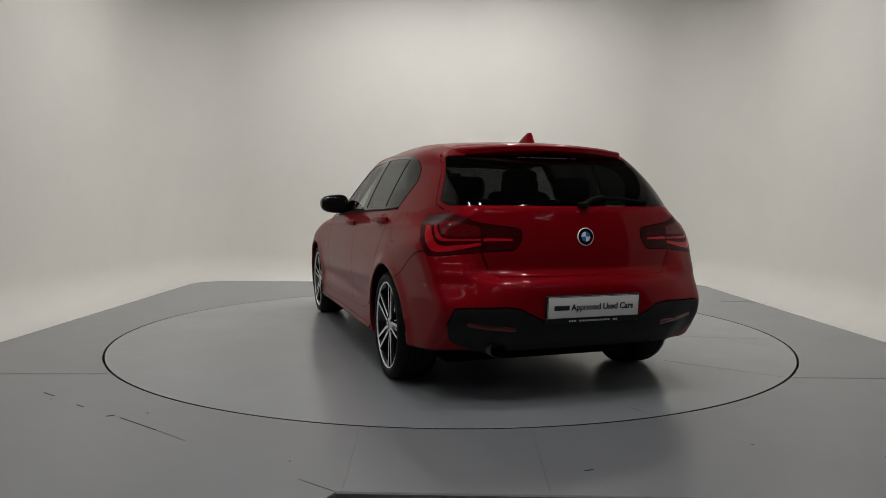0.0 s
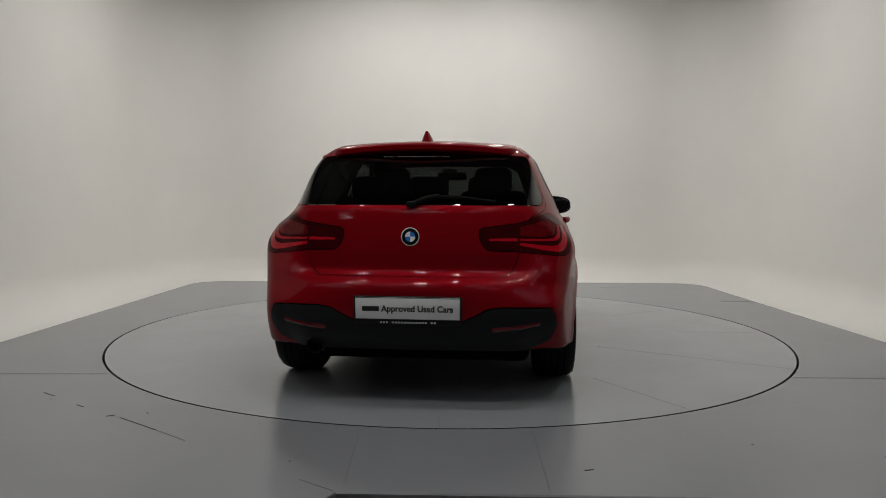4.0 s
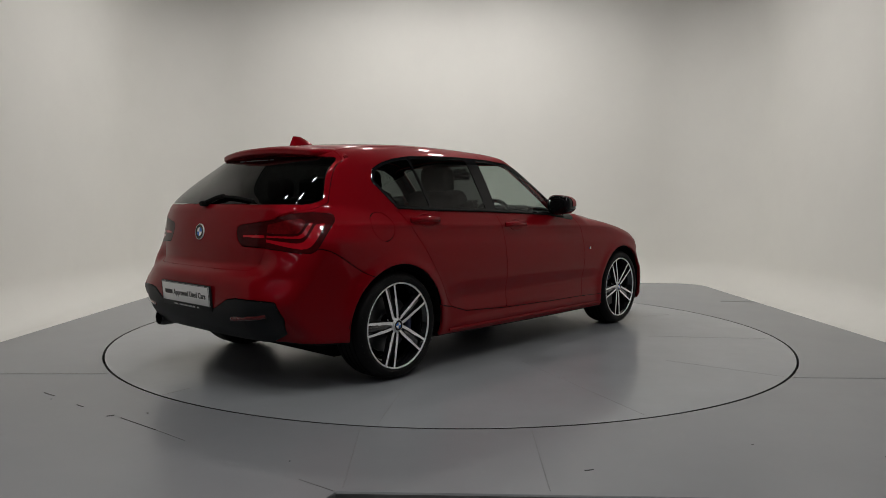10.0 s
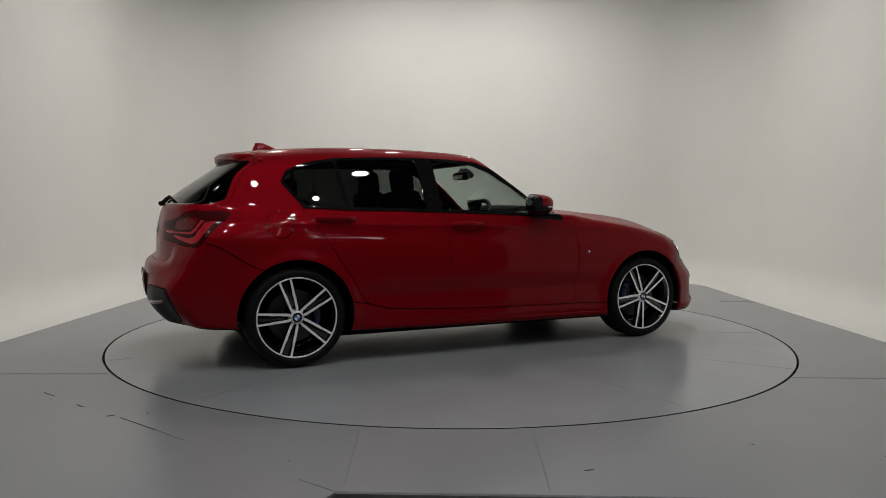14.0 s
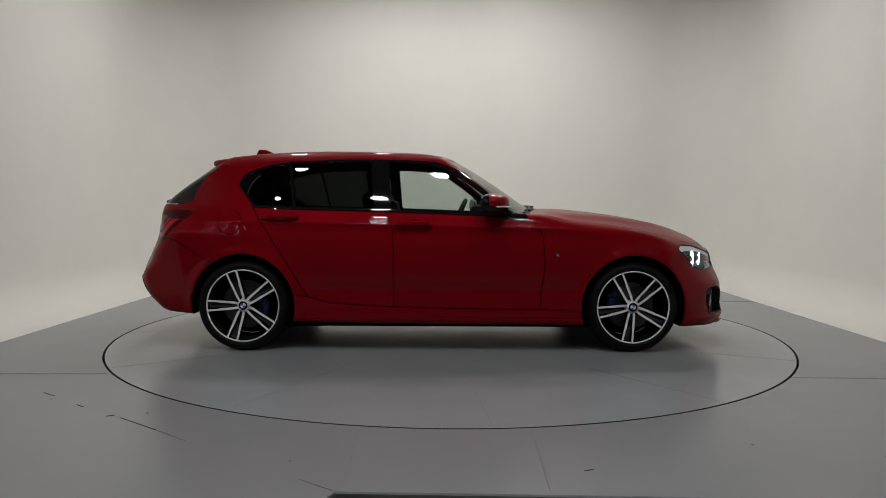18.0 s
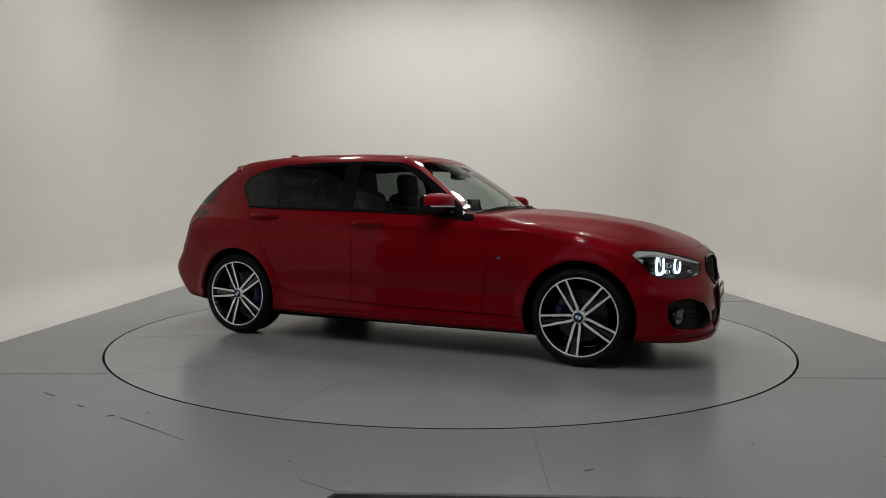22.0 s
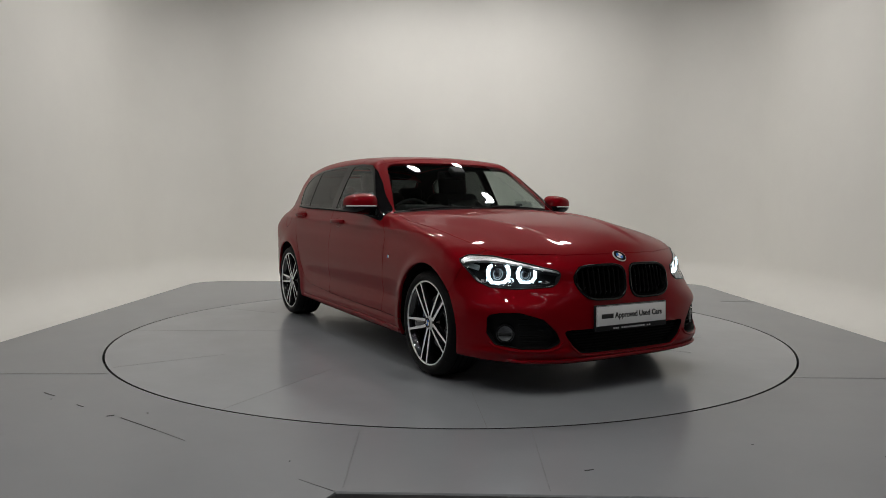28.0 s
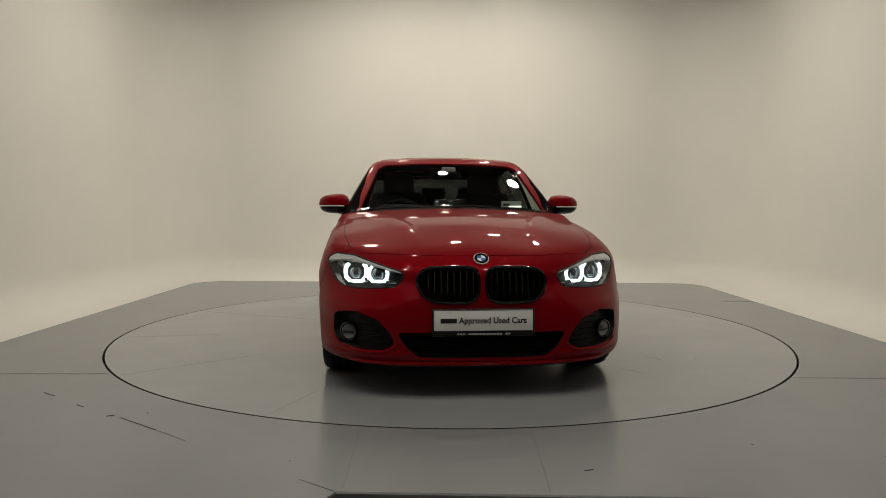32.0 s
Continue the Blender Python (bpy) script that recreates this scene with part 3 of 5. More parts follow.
HEAD = [(1.245, 0.712), (1.17, 0.740), (0.96, 0.734), (0.72, 0.700), (0.48, 0.662), (0.449, 0.645), (0.475, 0.596), (0.512, 0.577), (0.66, 0.569), (0.80, 0.564), (0.97, 0.571), (1.08, 0.598), (1.17, 0.665)]
KIDNEY = [(0.018, 0.665), (0.06, 0.690), (0.30, 0.684), (0.350, 0.625), (0.322, 0.545), (0.26, 0.506), (0.06, 0.503), (0.018, 0.545)]
INTAKE = [(-1.0, 0.352), (0.445, 0.348), (0.395, 0.273), (0.33, 0.222), (-1.0, 0.210)]
FOGBOX = [(0.782, 0.425), (0.735, 0.440), (0.66, 0.445), (0.55, 0.410), (0.487, 0.345), (0.46, 0.288), (0.52, 0.260), (0.65, 0.258), (0.758, 0.275), (0.785, 0.33)]
DIFFUSER = [(-1.0, 0.437), (0.26, 0.437), (0.33, 0.470), (0.39, 0.503), (0.46, 0.513), (0.71, 0.507), (0.735, 0.42), (0.70, 0.33), (0.60, 0.285), (0.4, 0.20), (-1.0, 0.20)]
DOOR_F = [(0.43, 1.4), (0.478, 0.98), (0.587, 0.892), (0.648, 0.816), (0.664, 0.62), (0.629, 0.296), (0.186, 0.299), (-0.373, 0.311), (-0.376, 0.62), (-0.386, 0.835), (-0.43, 0.95), (-0.43, 1.4)]
DOOR_R = [(-0.43, 1.4), (-0.43, 0.95), (-0.386, 0.835), (-0.376, 0.62), (-0.373, 0.311), (-0.806, 0.335), (-0.956, 0.378), (-0.998, 0.425), (-1.083, 0.574), (-1.188, 0.736), (-1.292, 0.886), (-1.365, 1.0), (-1.2, 1.4)]
SILL = [(-1.2, 0.45), (-1.04, 0.392), (-0.956, 0.378), (-0.806, 0.335), (-0.373, 0.311), (0.186, 0.299), (0.629, 0.296), (1.0, 0.285), (1.0, 0.0), (-1.2, 0.0)]
HOOD = [(0.0, -1), (0.0, 0.80), (0.56, 0.765), (1.0, 0.765), (1.40, 0.745), (1.62, 0.705), (1.74, 0.63), (1.835, 0.47), (1.90, 0.33), (1.935, 0.15), (1.94, 0.0), (1.94, -1)]


def tail_u(x, y):
    return y + (x + 2.17)


def head_u(x, y):
    return y - (x - 2.0)


CUTS = [
    ("body", "underbody", lambda x, y, z: z - (curve(x, UNDER) + 0.010)),
    ("body underbody", "hole", lambda x, y, z: np.maximum(np.minimum(np.hypot(x - HUB_R, z - HUB_Z), np.hypot(x - HUB_F, z - HUB_Z)) - ARCH, 0.48 - y)),
    ("body", "screen", lambda x, y, z: np.maximum(rounded(y, z, SCREEN, 0.03), np.maximum(-0.3 - x, top_at(x, y) * 0 + (x - (0.655 - 0.27 * y * y))))),
    ("body", "backlight", lambda x, y, z: np.maximum(rounded(y, z, BACKLIGHT, 0.03), x + 1.55)),
    ("body", "dlo", lambda x, y, z: np.maximum(rounded(x, z, DLO, 0.022), 0.45 - y)),
    ("body", "tail", lambda x, y, z: np.maximum(rounded(tail_u(x, y), z, TAIL, 0.012), x + 1.4)),
    ("body", "head", lambda x, y, z: np.maximum(rounded(head_u(x, y), z, HEAD, 0.010), 1.2 - x)),
    ("body", "kidney", lambda x, y, z: np.maximum(rounded(y, z, KIDNEY, 0.035), 1.6 - x)),
    ("body", "intake", lambda x, y, z: np.maximum(rounded(y, z, INTAKE, 0.012), 1.6 - x)),
    ("body", "fogbox", lambda x, y, z: np.maximum(rounded(y, z, FOGBOX, 0.020), 1.3 - x)),
    ("body", "diffuser", lambda x, y, z: np.maximum(rounded(y, z, DIFFUSER, 0.015), x + 1.96)),
    ("body", "gate", lambda x, y, z: np.maximum(rounded(y, z, GATE, 0.015), x + 1.62)),
    ("body", "bonnet", lambda x, y, z: np.maximum(rounded(x, y, HOOD, 0.02), 0.70 - z)),
    ("body", "roof", lambda x, y, z: np.maximum(np.maximum(y - 0.535, 1.28 - z), x - 0.25)),
    ("body", "sill", lambda x, y, z: np.maximum(sd_poly(x, z, SILL), 0.4 - y)),
    ("body", "door_front", lambda x, y, z: np.maximum(np.maximum(sd_poly(x, z, DOOR_F), z - 1.01), 0.4 - y)),
    ("body", "door_rear", lambda x, y, z: np.maximum(np.maximum(sd_poly(x, z, DOOR_R), z - 1.03), 0.4 - y)),
    ("body", "fuel_flap", lambda x, y, z: np.maximum(np.maximum(np.hypot((x + 1.508) / 1.0, (z - 0.888)) - 0.082, 0.085 * 0 - y), -1.592 - x)),
    ("body", "bumper_rear", lambda x, y, z: np.maximum(z - curve(np.clip(x, -2.3, -1.4), [(-2.3, 0.80), (-1.93, 0.775), (-1.65, 0.625), (-1.4, 0.55)]), x + 1.41)),
    ("body", "bumper_front", lambda x, y, z: np.maximum(np.maximum(1.276 - x, (z - 0.70) * 0.4 - (x - 1.63)), z - 0.78)),
    ("body", "quarter", lambda x, y, z: np.maximum(x + 0.35, z - 3)),
    ("body", "a_pillar", lambda x, y, z: np.maximum(0.955 - z, x - 0.62)),
    ("dlo", "pane_front", lambda x, y, z: np.maximum(np.maximum(rounded(x, z, DLO, 0.022), rounded(x + 0.045, z, DLO, 0.022)) + 0.016, np.maximum(-0.405 - 0.055 * (z - 0.97) - x, x - 0.43))),
    ("dlo", "pane_rear", lambda x, y, z: np.maximum(rounded(x, z, DLO, 0.022) + 0.016, np.maximum(x + 0.518 + 0.09 * (z - 0.98), -1.055 - 0.18 * (z - 0.98) - x))),
    ("dlo", "pane_quarter", lambda x, y, z: np.maximum(rounded(x, z, DLO, 0.022) + 0.016, x + 1.075 + 0.18 * (z - 0.98))),
    ("tail", "tail_inner", lambda x, y, z: y - 0.548),
    ("tail", "tail_bar", lambda x, y, z: rounded(tail_u(x, y), z, TAIL_L, 0.004)),
    ("tail", "tail_low_bar", lambda x, y, z: rounded(tail_u(x, y), z, TAIL_B, 0.005)),
    ("tail", "tail_core", lambda x, y, z: rounded(tail_u(x, y), z, TAIL_M, 0.012)),
    ("tail_inner", "tail_inner_bar", lambda x, y, z: rounded(tail_u(x, y), z, [(0.415, 0.833), (0.415, 0.845), (0.605, 0.848), (0.605, 0.831)], 0.004)),
    ("head", "lamp_base", lambda x, y, z: z - curve(head_u(x, y), [(0.45, 0.600), (0.62, 0.578), (0.80, 0.571), (1.0, 0.584), (1.09, 0.618), (1.2, 0.66)])),
    ("head", "brow", lambda x, y, z: curve(head_u(x, y), [(0.3, 0.62), (0.47, 0.648), (0.72, 0.684), (1.0, 0.708), (1.12, 0.706), (1.20, 0.693), (1.40, 0.66)]) - z),
]


def cut(bm, layer, names, src, dst, g):
    """Splits faces along g = 0 and renames those inside."""
    ids = {names.index(s) for s in src.split()}
    if dst not in names:
        names.append(dst)
    to = names.index(dst)
    bm.verts.index_update()
    co = np.array([v.co[:] for v in bm.verts])
    val = g(co[:, 0], co[:, 1], co[:, 2])
    todo = []
    faces = [f for f in bm.faces if f[layer] in ids]
    edges = {e for f in faces for e in f.edges}
    for e in edges:
        a, b = e.verts[0].index, e.verts[1].index
        va, vb = val[a], val[b]
        if va * vb < 0:
            k = va / (va - vb)
            if k < 0.06:
                val[a] = 0.0
            elif k > 0.94:
                val[b] = 0.0
    for e in edges:
        a, b = e.verts[0].index, e.verts[1].index
        if val[a] * val[b] < 0:
            todo.append((e, e.verts[0], val[a] / (val[a] - val[b])))
    value = {v: val[v.index] for f in faces for v in f.verts}
    touched = set()
    for e, v, k in todo:
        touched.update(f for f in e.link_faces)
        w = bmesh.utils.edge_split(e, v, float(k))[1]
        value[w] = 0.0
    for f in faces:
        s = [value[v] for v in f.verts]
        if min(s) < 0 < max(s) and any(q == 0 for q in s):
            touched.add(f)
    for f in touched:
        if f[layer] not in ids:
            continue
        s = [value.get(v, 1.0) for v in f.verts]
        if not (min(s) < 0 < max(s)):
            continue
        zs = [v for v in f.verts if value.get(v, 1.0) == 0.0]
        if len(zs) == 2:
            try:
                bmesh.utils.face_split(f, zs[0], zs[1])
            except ValueError:
                pass
    for f in bm.faces:
        if f[layer] in ids:
            s = [value.get(v, 0.0) for v in f.verts]
            if sum(s) < 0:
                f[layer] = to


def build_regions():
    verts, faces = half_shell()
    me = mesh_of("shell", verts, faces)
    bm = bmesh.new()
    bm.from_mesh(me)
    bpy.data.meshes.remove(me)
    bmesh.ops.remove_doubles(bm, verts=bm.verts, dist=1e-4)
    layer = bm.faces.layers.int.new("region")
    names = ["body"]
    for src, dst, g in CUTS:
        cut(bm, layer, names, src, dst, g)
    bm.verts.index_update()
    co = np.array([v.co[:] for v in bm.verts])
    no = normal_at(co)
    bm.normal_update()
    regions = {}
    for f in bm.faces:
        ids = [v.index for v in f.verts]
        if f.normal.dot(Vector(no[ids].mean(axis=0))) < 0:
            ids.reverse()
        regions.setdefault(names[f[layer]], []).append(ids)
    bm.free()
    return co, no, regions


CO, NO, REGION = build_regions()
NO[np.abs(CO[:, 1]) < 1e-5, 1] = 0.0


def pick(names, mirror=None):
    """Vertices, normals and faces of regions: mirror None gives both halves welded, 1 the left, -1 the right half."""
    fs = [f for n in names.split() for f in REGION.get(n, [])]
    used = sorted({i for f in fs for i in f})
    at = {i: k for k, i in enumerate(used)}
    v, n = CO[used].copy(), NO[used].copy()
    fs = [[at[i] for i in f] for f in fs]
    if mirror == 1:
        return v, n, fs
    flip = np.array([1, -1, 1.0])
    if mirror == -1:
        return v * flip, n * flip, [f[::-1] for f in fs]
    back, v2, n2 = {}, [], []
    for k in range(len(v)):
        if abs(v[k, 1]) < 1e-4:
            back[k] = k
        else:
            back[k] = len(v) + len(v2)
            v2.append(v[k] * flip)
            n2.append(n[k] * flip)
    if v2:
        v, n = np.concatenate([v, v2]), np.concatenate([n, n2])
    return v, n, fs + [[back[i] for i in f][::-1] for f in fs]


def rim_edges(fs):
    count = {}
    for f in fs:
        for a, b in zip(f, f[1:] + f[:1]):
            key = (min(a, b), max(a, b))
            count.setdefault(key, []).append((a, b))
    return [e[0] for e in count.values() if len(e) == 1]


def largest(data):
    """The largest connected piece of a region."""
    v, n, fs = data
    root = list(range(len(v)))

    def find(i):
        while root[i] != i:
            root[i] = root[root[i]]
            i = root[i]
        return i
    for f in fs:
        for i in f[1:]:
            root[find(i)] = find(f[0])
    count = {}
    for f in fs:
        count[find(f[0])] = count.get(find(f[0]), 0) + 1
    best = max(count, key=count.get)
    fs = [f for f in fs if find(f[0]) == best]
    used = sorted({i for f in fs for i in f})
    at = {i: k for k, i in enumerate(used)}
    return v[used], n[used], [[at[i] for i in f] for f in fs]


def skin(name, data, material, parent, label="", shrink=0.0034, offset=0.0, lip=0.022):
    """A panel from a region: edges drawn back by shrink for the gap, with a folded lip."""
    v, n, fs = data
    v, n = v + n * offset, n.copy()
    rim = rim_edges(fs)
    if shrink:
        move = {}
        for a, b in rim:
            t = v[b] - v[a]
            for i, nn in ((a, n[a]), (b, n[b])):
                w = np.cross(nn, t / max(np.linalg.norm(t), 1e-9))
                move[i] = move.get(i, 0) + w
        for i, w in move.items():
            v[i] = v[i] + w / max(np.linalg.norm(w), 1e-9) * shrink
    fs = [list(f) for f in fs]
    if lip:
        low = {}
        extra, en = [], []
        for a, b in rim:
            for i in (a, b):
                if i not in low:
                    low[i] = len(v) + len(extra)
                    extra.append(v[i] - n[i] * lip)
                    en.append(n[i])
        for a, b in rim:
            fs.append([b, a, low[a], low[b]])
        if extra:
            v, n = np.concatenate([v, extra]), np.concatenate([n, en])
    me = mesh_of(name, v, fs)
    me.normals_split_custom_set_from_vertices([tuple(q) for q in n])
    return part(name, me, material, parent, label)


def recess(name, data, material, parent, depth, label="", front=0.0):
    """A hollow behind an opening: back and side walls."""
    v, n, fs = data
    rim = rim_edges(fs)
    back = v - n * depth
    m = len(v)
    verts = np.concatenate([v - n * front, back])
    faces = [[i + m for i in f] for f in fs] + [[a, b, b + m, a + m] for a, b in rim]
    return part(name, mesh_of(name, verts, faces, smooth=False), material, parent, label)


# ---- the car: parts ----
car = new("car")
tagged(car, "glossy red five-door hatchback with two-tone alloy wheels on turntable", "car")

for nm, regs, lab in (("bonnet", "bonnet", ""), ("roof", "roof", ""), ("tailgate", "gate", "red tailgate with round badge"), ("rear_bumper", "bumper_rear", ""),
                      ("front_bumper", "bumper_front", "red front bumper with sporty intakes")):
    skin(nm, pick(regs), M_RED, car, lab)
skin("rear_diffuser", pick("diffuser"), M_GREYPL, car, "dark grey plastic rear diffuser", offset=0.004)
skin("underbody", pick("underbody"), M_DARK, car, "black underbody", shrink=0, lip=0)
skin("windscreen", pick("screen"), G_SCREEN, car, "clear curved windscreen", shrink=0.002, lip=0.0)
skin("rear_window", pick("backlight"), G_BACK, car, "dark tinted rear window", shrink=0.002, lip=0.0)
# added box tucked below the body, blocks light to deepen the floor shade
part("underbody_light_block", box((3.3, 1.22, 0.11), (-0.05, 0, 0.180), 0.045), M_DARK, car, "added black box that blocks light under the car")
for s in (1, -1):
    for nm, regs in (("front_wing", "body"), ("sill_panel", "sill"), ("front_door", "door_front"), ("rear_door", "door_rear"), ("rear_quarter_panel", "quarter"), ("a_pillar", "a_pillar")):
        skin(nm, largest(pick(regs, s)) if nm == "a_pillar" else pick(regs, s), M_RED, car, lip=0.009 if nm in ("a_pillar", "rear_quarter_panel") else 0.022)
    skin("window_trim", pick("dlo", s), M_TRIM, car, "gloss black window surround", shrink=0, offset=0.003, lip=0.008)
    skin("front_side_window", pick("pane_front", s), G_FRONT, car, "clear front side window", shrink=0, lip=0)
    skin("rear_side_window", pick("pane_rear", s), G_REAR, car, "tinted rear side window", shrink=0, lip=0)
    skin("quarter_window", pick("pane_quarter", s), G_REAR, car, "tinted quarter window", shrink=0, lip=0)
    if s == -1:
        skin("fuel_flap", pick("fuel_flap", s), M_RED, car)
    else:
        skin("rear_quarter_infill", pick("fuel_flap", s), M_RED, car, shrink=-0.0005, lip=0)
    recess("intake_duct", pick("fogbox", s), M_BLACK, car, 0.055, "black fog lamp surround")
    recess("grille_duct", pick("kidney", s), M_DARK, car, 0.06, "black kidney grille back")
recess("lower_intake", pick("intake"), M_DARK, car, 0.05, "black lower air intake")
v, n, fs = pick("body bonnet roof gate bumper_rear bumper_front diffuser sill door_front door_rear quarter a_pillar fuel_flap tail tail_inner tail_bar tail_low_bar tail_core tail_inner_bar")
part("inner_shell", mesh_of("inner_shell", v - n * 0.0105, fs), M_DARK, car, "black inner body shell")


# ---- the car: wheels ----
def wheel(parent):
    """Left-hand wheel, its outer face at the origin, looking along +y."""
    side = [(0.2495, -0.012), (0.254, 0.004), (0.268, 0.010), (0.288, 0.007), (0.302, -0.006), (0.310, -0.022), (0.3135, -0.05), (0.3140, -0.10), (0.3140, -0.15), (0.3135, -0.185), (0.306, -0.21), (0.285, -0.228), (0.25, -0.225),
            (0.242, -0.2), (0.242, -0.03)]
    tyre = part("wheel", lathe(side, 72, "Y", closed=True), M_RUBBER, parent, "black low-profile tyre", sharp=0.9)
    for r in (0.272, 0.284, 0.297):
        part("sidewall_rib", lathe([(r - 0.0012, 0.0065 - (r - 0.27) * 0.1), (r, 0.0105 - (r - 0.27) * 0.30), (r + 0.0012, 0.0065 - (r - 0.27) * 0.1)], 72, "Y"), M_RUBBER, tyre)
    for k in range(4):
        part("tread_groove", lathe([(0.3142, -0.048 - 0.038 * k), (0.3143, -0.053 - 0.038 * k), (0.3142, -0.058 - 0.038 * k)], 60, "Y"), M_DARK, tyre)
    part("rim_barrel", lathe([(0.2475, -0.002), (0.2430, -0.010), (0.232, -0.022), (0.222, -0.05), (0.214, -0.11), (0.222, -0.21)], 72, "Y"), M_GLOSS, tyre, "gloss black rim")
    part("rim_lip", lathe([(0.2515, -0.006), (0.2512, 0.0015), (0.2480, 0.0035), (0.2435, 0.0020), (0.2420, -0.004)], 72, "Y"), M_ALLOY, tyre, "machined silver rim edge")

    def bar(sign):
        """One of the two bars of a spoke along +x."""
        out = [(0.036, 0.0215), (0.052, 0.0265), (0.10, 0.0310), (0.17, 0.0360), (0.2430, 0.0415)]
        inn = [(0.2430, 0.0275), (0.205, 0.0250), (0.166, 0.0215), (0.155, 0.0180), (0.100, 0.0150), (0.060, 0.0100), (0.042, 0.0070)]
        t = bmesh.new()
        loop = [(r, o * sign) for r, o in out + inn]

        def face_y(r):
            return -0.016 + 0.018 * ((r - 0.05) / 0.195) ** 0.8 if r > 0.05 else -0.016
        hi = [t.verts.new((r, face_y(r), o)) for r, o in loop]
        mid = [t.verts.new((r, face_y(r) - 0.005, o + (0.0022 if (abs(o) > 0.024 or r < 0.04) else -0.0022) * sign)) for r, o in loop]
        lo = [t.verts.new((r, face_y(r) - 0.034, o + (0.004 if (abs(o) > 0.024 or r < 0.04) else -0.004) * sign)) for r, o in loop]
        n = len(loop)
        top = t.faces.new(hi)
        top.material_index = 0
        for a, b in ((hi, mid), (mid, lo)):
            for i in range(n):
                f = t.faces.new((a[i], a[(i + 1) % n], b[(i + 1) % n], b[i]))
                f.material_index = 1
        bmesh.ops.recalc_face_normals(t, faces=t.faces)
        return t
    for k in range(5):
        a = 72 * k
        for sg in (1, -1):
            ob = part("spoke", bar(sg), M_ALLOY, tyre, "machined silver spoke with black flanks", sharp=0.4)
            ob.data.materials.append(M_GLOSS)
            ob.matrix_basis = pose(0, 0, 0, 0, -a, 0)
        web = box((0.165, 0.012, 0.040), (0.155, -0.026, 0), 0.004)
        ob = part("spoke_web", web, M_GLOSS, tyre)
        ob.matrix_basis = pose(0, 0, 0, 0, -a, 0)
        nut = part("wheel_bolt", lathe([(0.0005, -0.010), (0.0075, -0.010), (0.0085, -0.013), (0.0085, -0.03)], 10, "Y"), M_DARK, tyre)
        nut.matrix_basis = pose(0, 0, 0, 0, -a - 36, 0) @ pose(0.053, -0.002, 0)
    hub = lathe([(0.034, -0.0125), (0.036, -0.012), (0.0385, -0.015), (0.042, -0.022), (0.052, -0.04), (0.050, -0.06)], 40, "Y")
    part("hub", hub, M_ALLOY, tyre, "machined silver hub")
    roundel(tyre, pose(0, -0.008, 0, -90, 0, 0), 0.0335)
    part("brake_disc", lathe([(0.06, -0.095), (0.075, -0.088), (0.085, -0.098), (0.165, -0.098), (0.165, -0.12), (0.08, -0.12)], 56, "Y"), M_DISCB, tyre, "steel brake disc", sharp=0.4)
    part("hub_carrier", lathe([(0.001, -0.07), (0.055, -0.07), (0.062, -0.09), (0.21, -0.19), (0.22, -0.21)], 40, "Y"), M_DARK, tyre)
    return tyre


def roundel(parent, m, r):
    """Round badge: dark ring and four quarters, facing +z of its pose."""
    ring = part("badge", lathe([(0.0005, -0.004), (r, -0.004), (r, 0.001), (r * 0.96, 0.003), (r * 0.9, 0.0025), (r * 0.86, 0.001), (0.0005, 0.001)], 40, "Z"), M_SILVER, parent, "round badge with blue and white quarters", sharp=0.5)
    ring.matrix_basis = m
    band = part("badge_band", lathe([(r * 0.55, 0.0022), (r * 0.57, 0.0030), (r * 0.91, 0.0032), (r * 0.93, 0.002)], 40, "Z"), M_SLAT, ring)
    for k in range(4):
        t = bmesh.new()
        c = t.verts.new((0, 0, 0.0026))
        vs = [t.verts.new((r * 0.56 * math.cos(radians(a)), r * 0.56 * math.sin(radians(a)), 0.0024)) for a in range(90 * k, 90 * k + 91, 10)]
        for a, b in zip(vs, vs[1:]):
            t.faces.new((c, a, b))
        part("badge_quarter", t, M_BLUEB if k % 2 else M_WHITEB, ring)
    return ring


front_wheel = wheel(car)
rear_wheel = copy_thing(front_wheel, pose(HUB_R, 0.862, HUB_Z, 0, 36, 0))
for hx, ang in ((HUB_F, -63), (HUB_R, 0)):
    copy_thing(front_wheel, pose(hx, -0.862, HUB_Z, 0, ang, 180))
front_wheel.matrix_basis = pose(HUB_F, 0.862, HUB_Z, 0, -20, 0)
for hx, cx, s in ((HUB_F, -1, 1), (HUB_F, -1, -1), (HUB_R, 1, 1), (HUB_R, 1, -1)):
    mid = 168 if cx < 0 else -8
    pts = [(hx + 0.140 * math.cos(radians(mid + a)), s * 0.777, HUB_Z + 0.140 * math.sin(radians(mid + a))) for a in range(-32, 33, 4)]
    cal = tube(pts, 0.034, False, 10)
    part("brake_caliper", cal, M_BLUE, car, "blue brake caliper")
    # wheel housing
    t = bmesh.new()
    rings = []
    for yy in (0.855, 0.62, 0.50):
        rings.append([t.verts.new((hx + (ARCH + 0.012) * math.cos(radians(a)), s * yy, HUB_Z + (ARCH + 0.012) * math.sin(radians(a)))) for a in range(-4, 185, 9)])
    for a, b in zip(rings, rings[1:]):
        for i in range(len(a) - 1):
            t.faces.new((a[i], a[i + 1], b[i + 1], b[i]))
    t.faces.new(rings[-1])
    part("wheel_arch_liner", t, M_DARK, car, "black wheel arch liner")


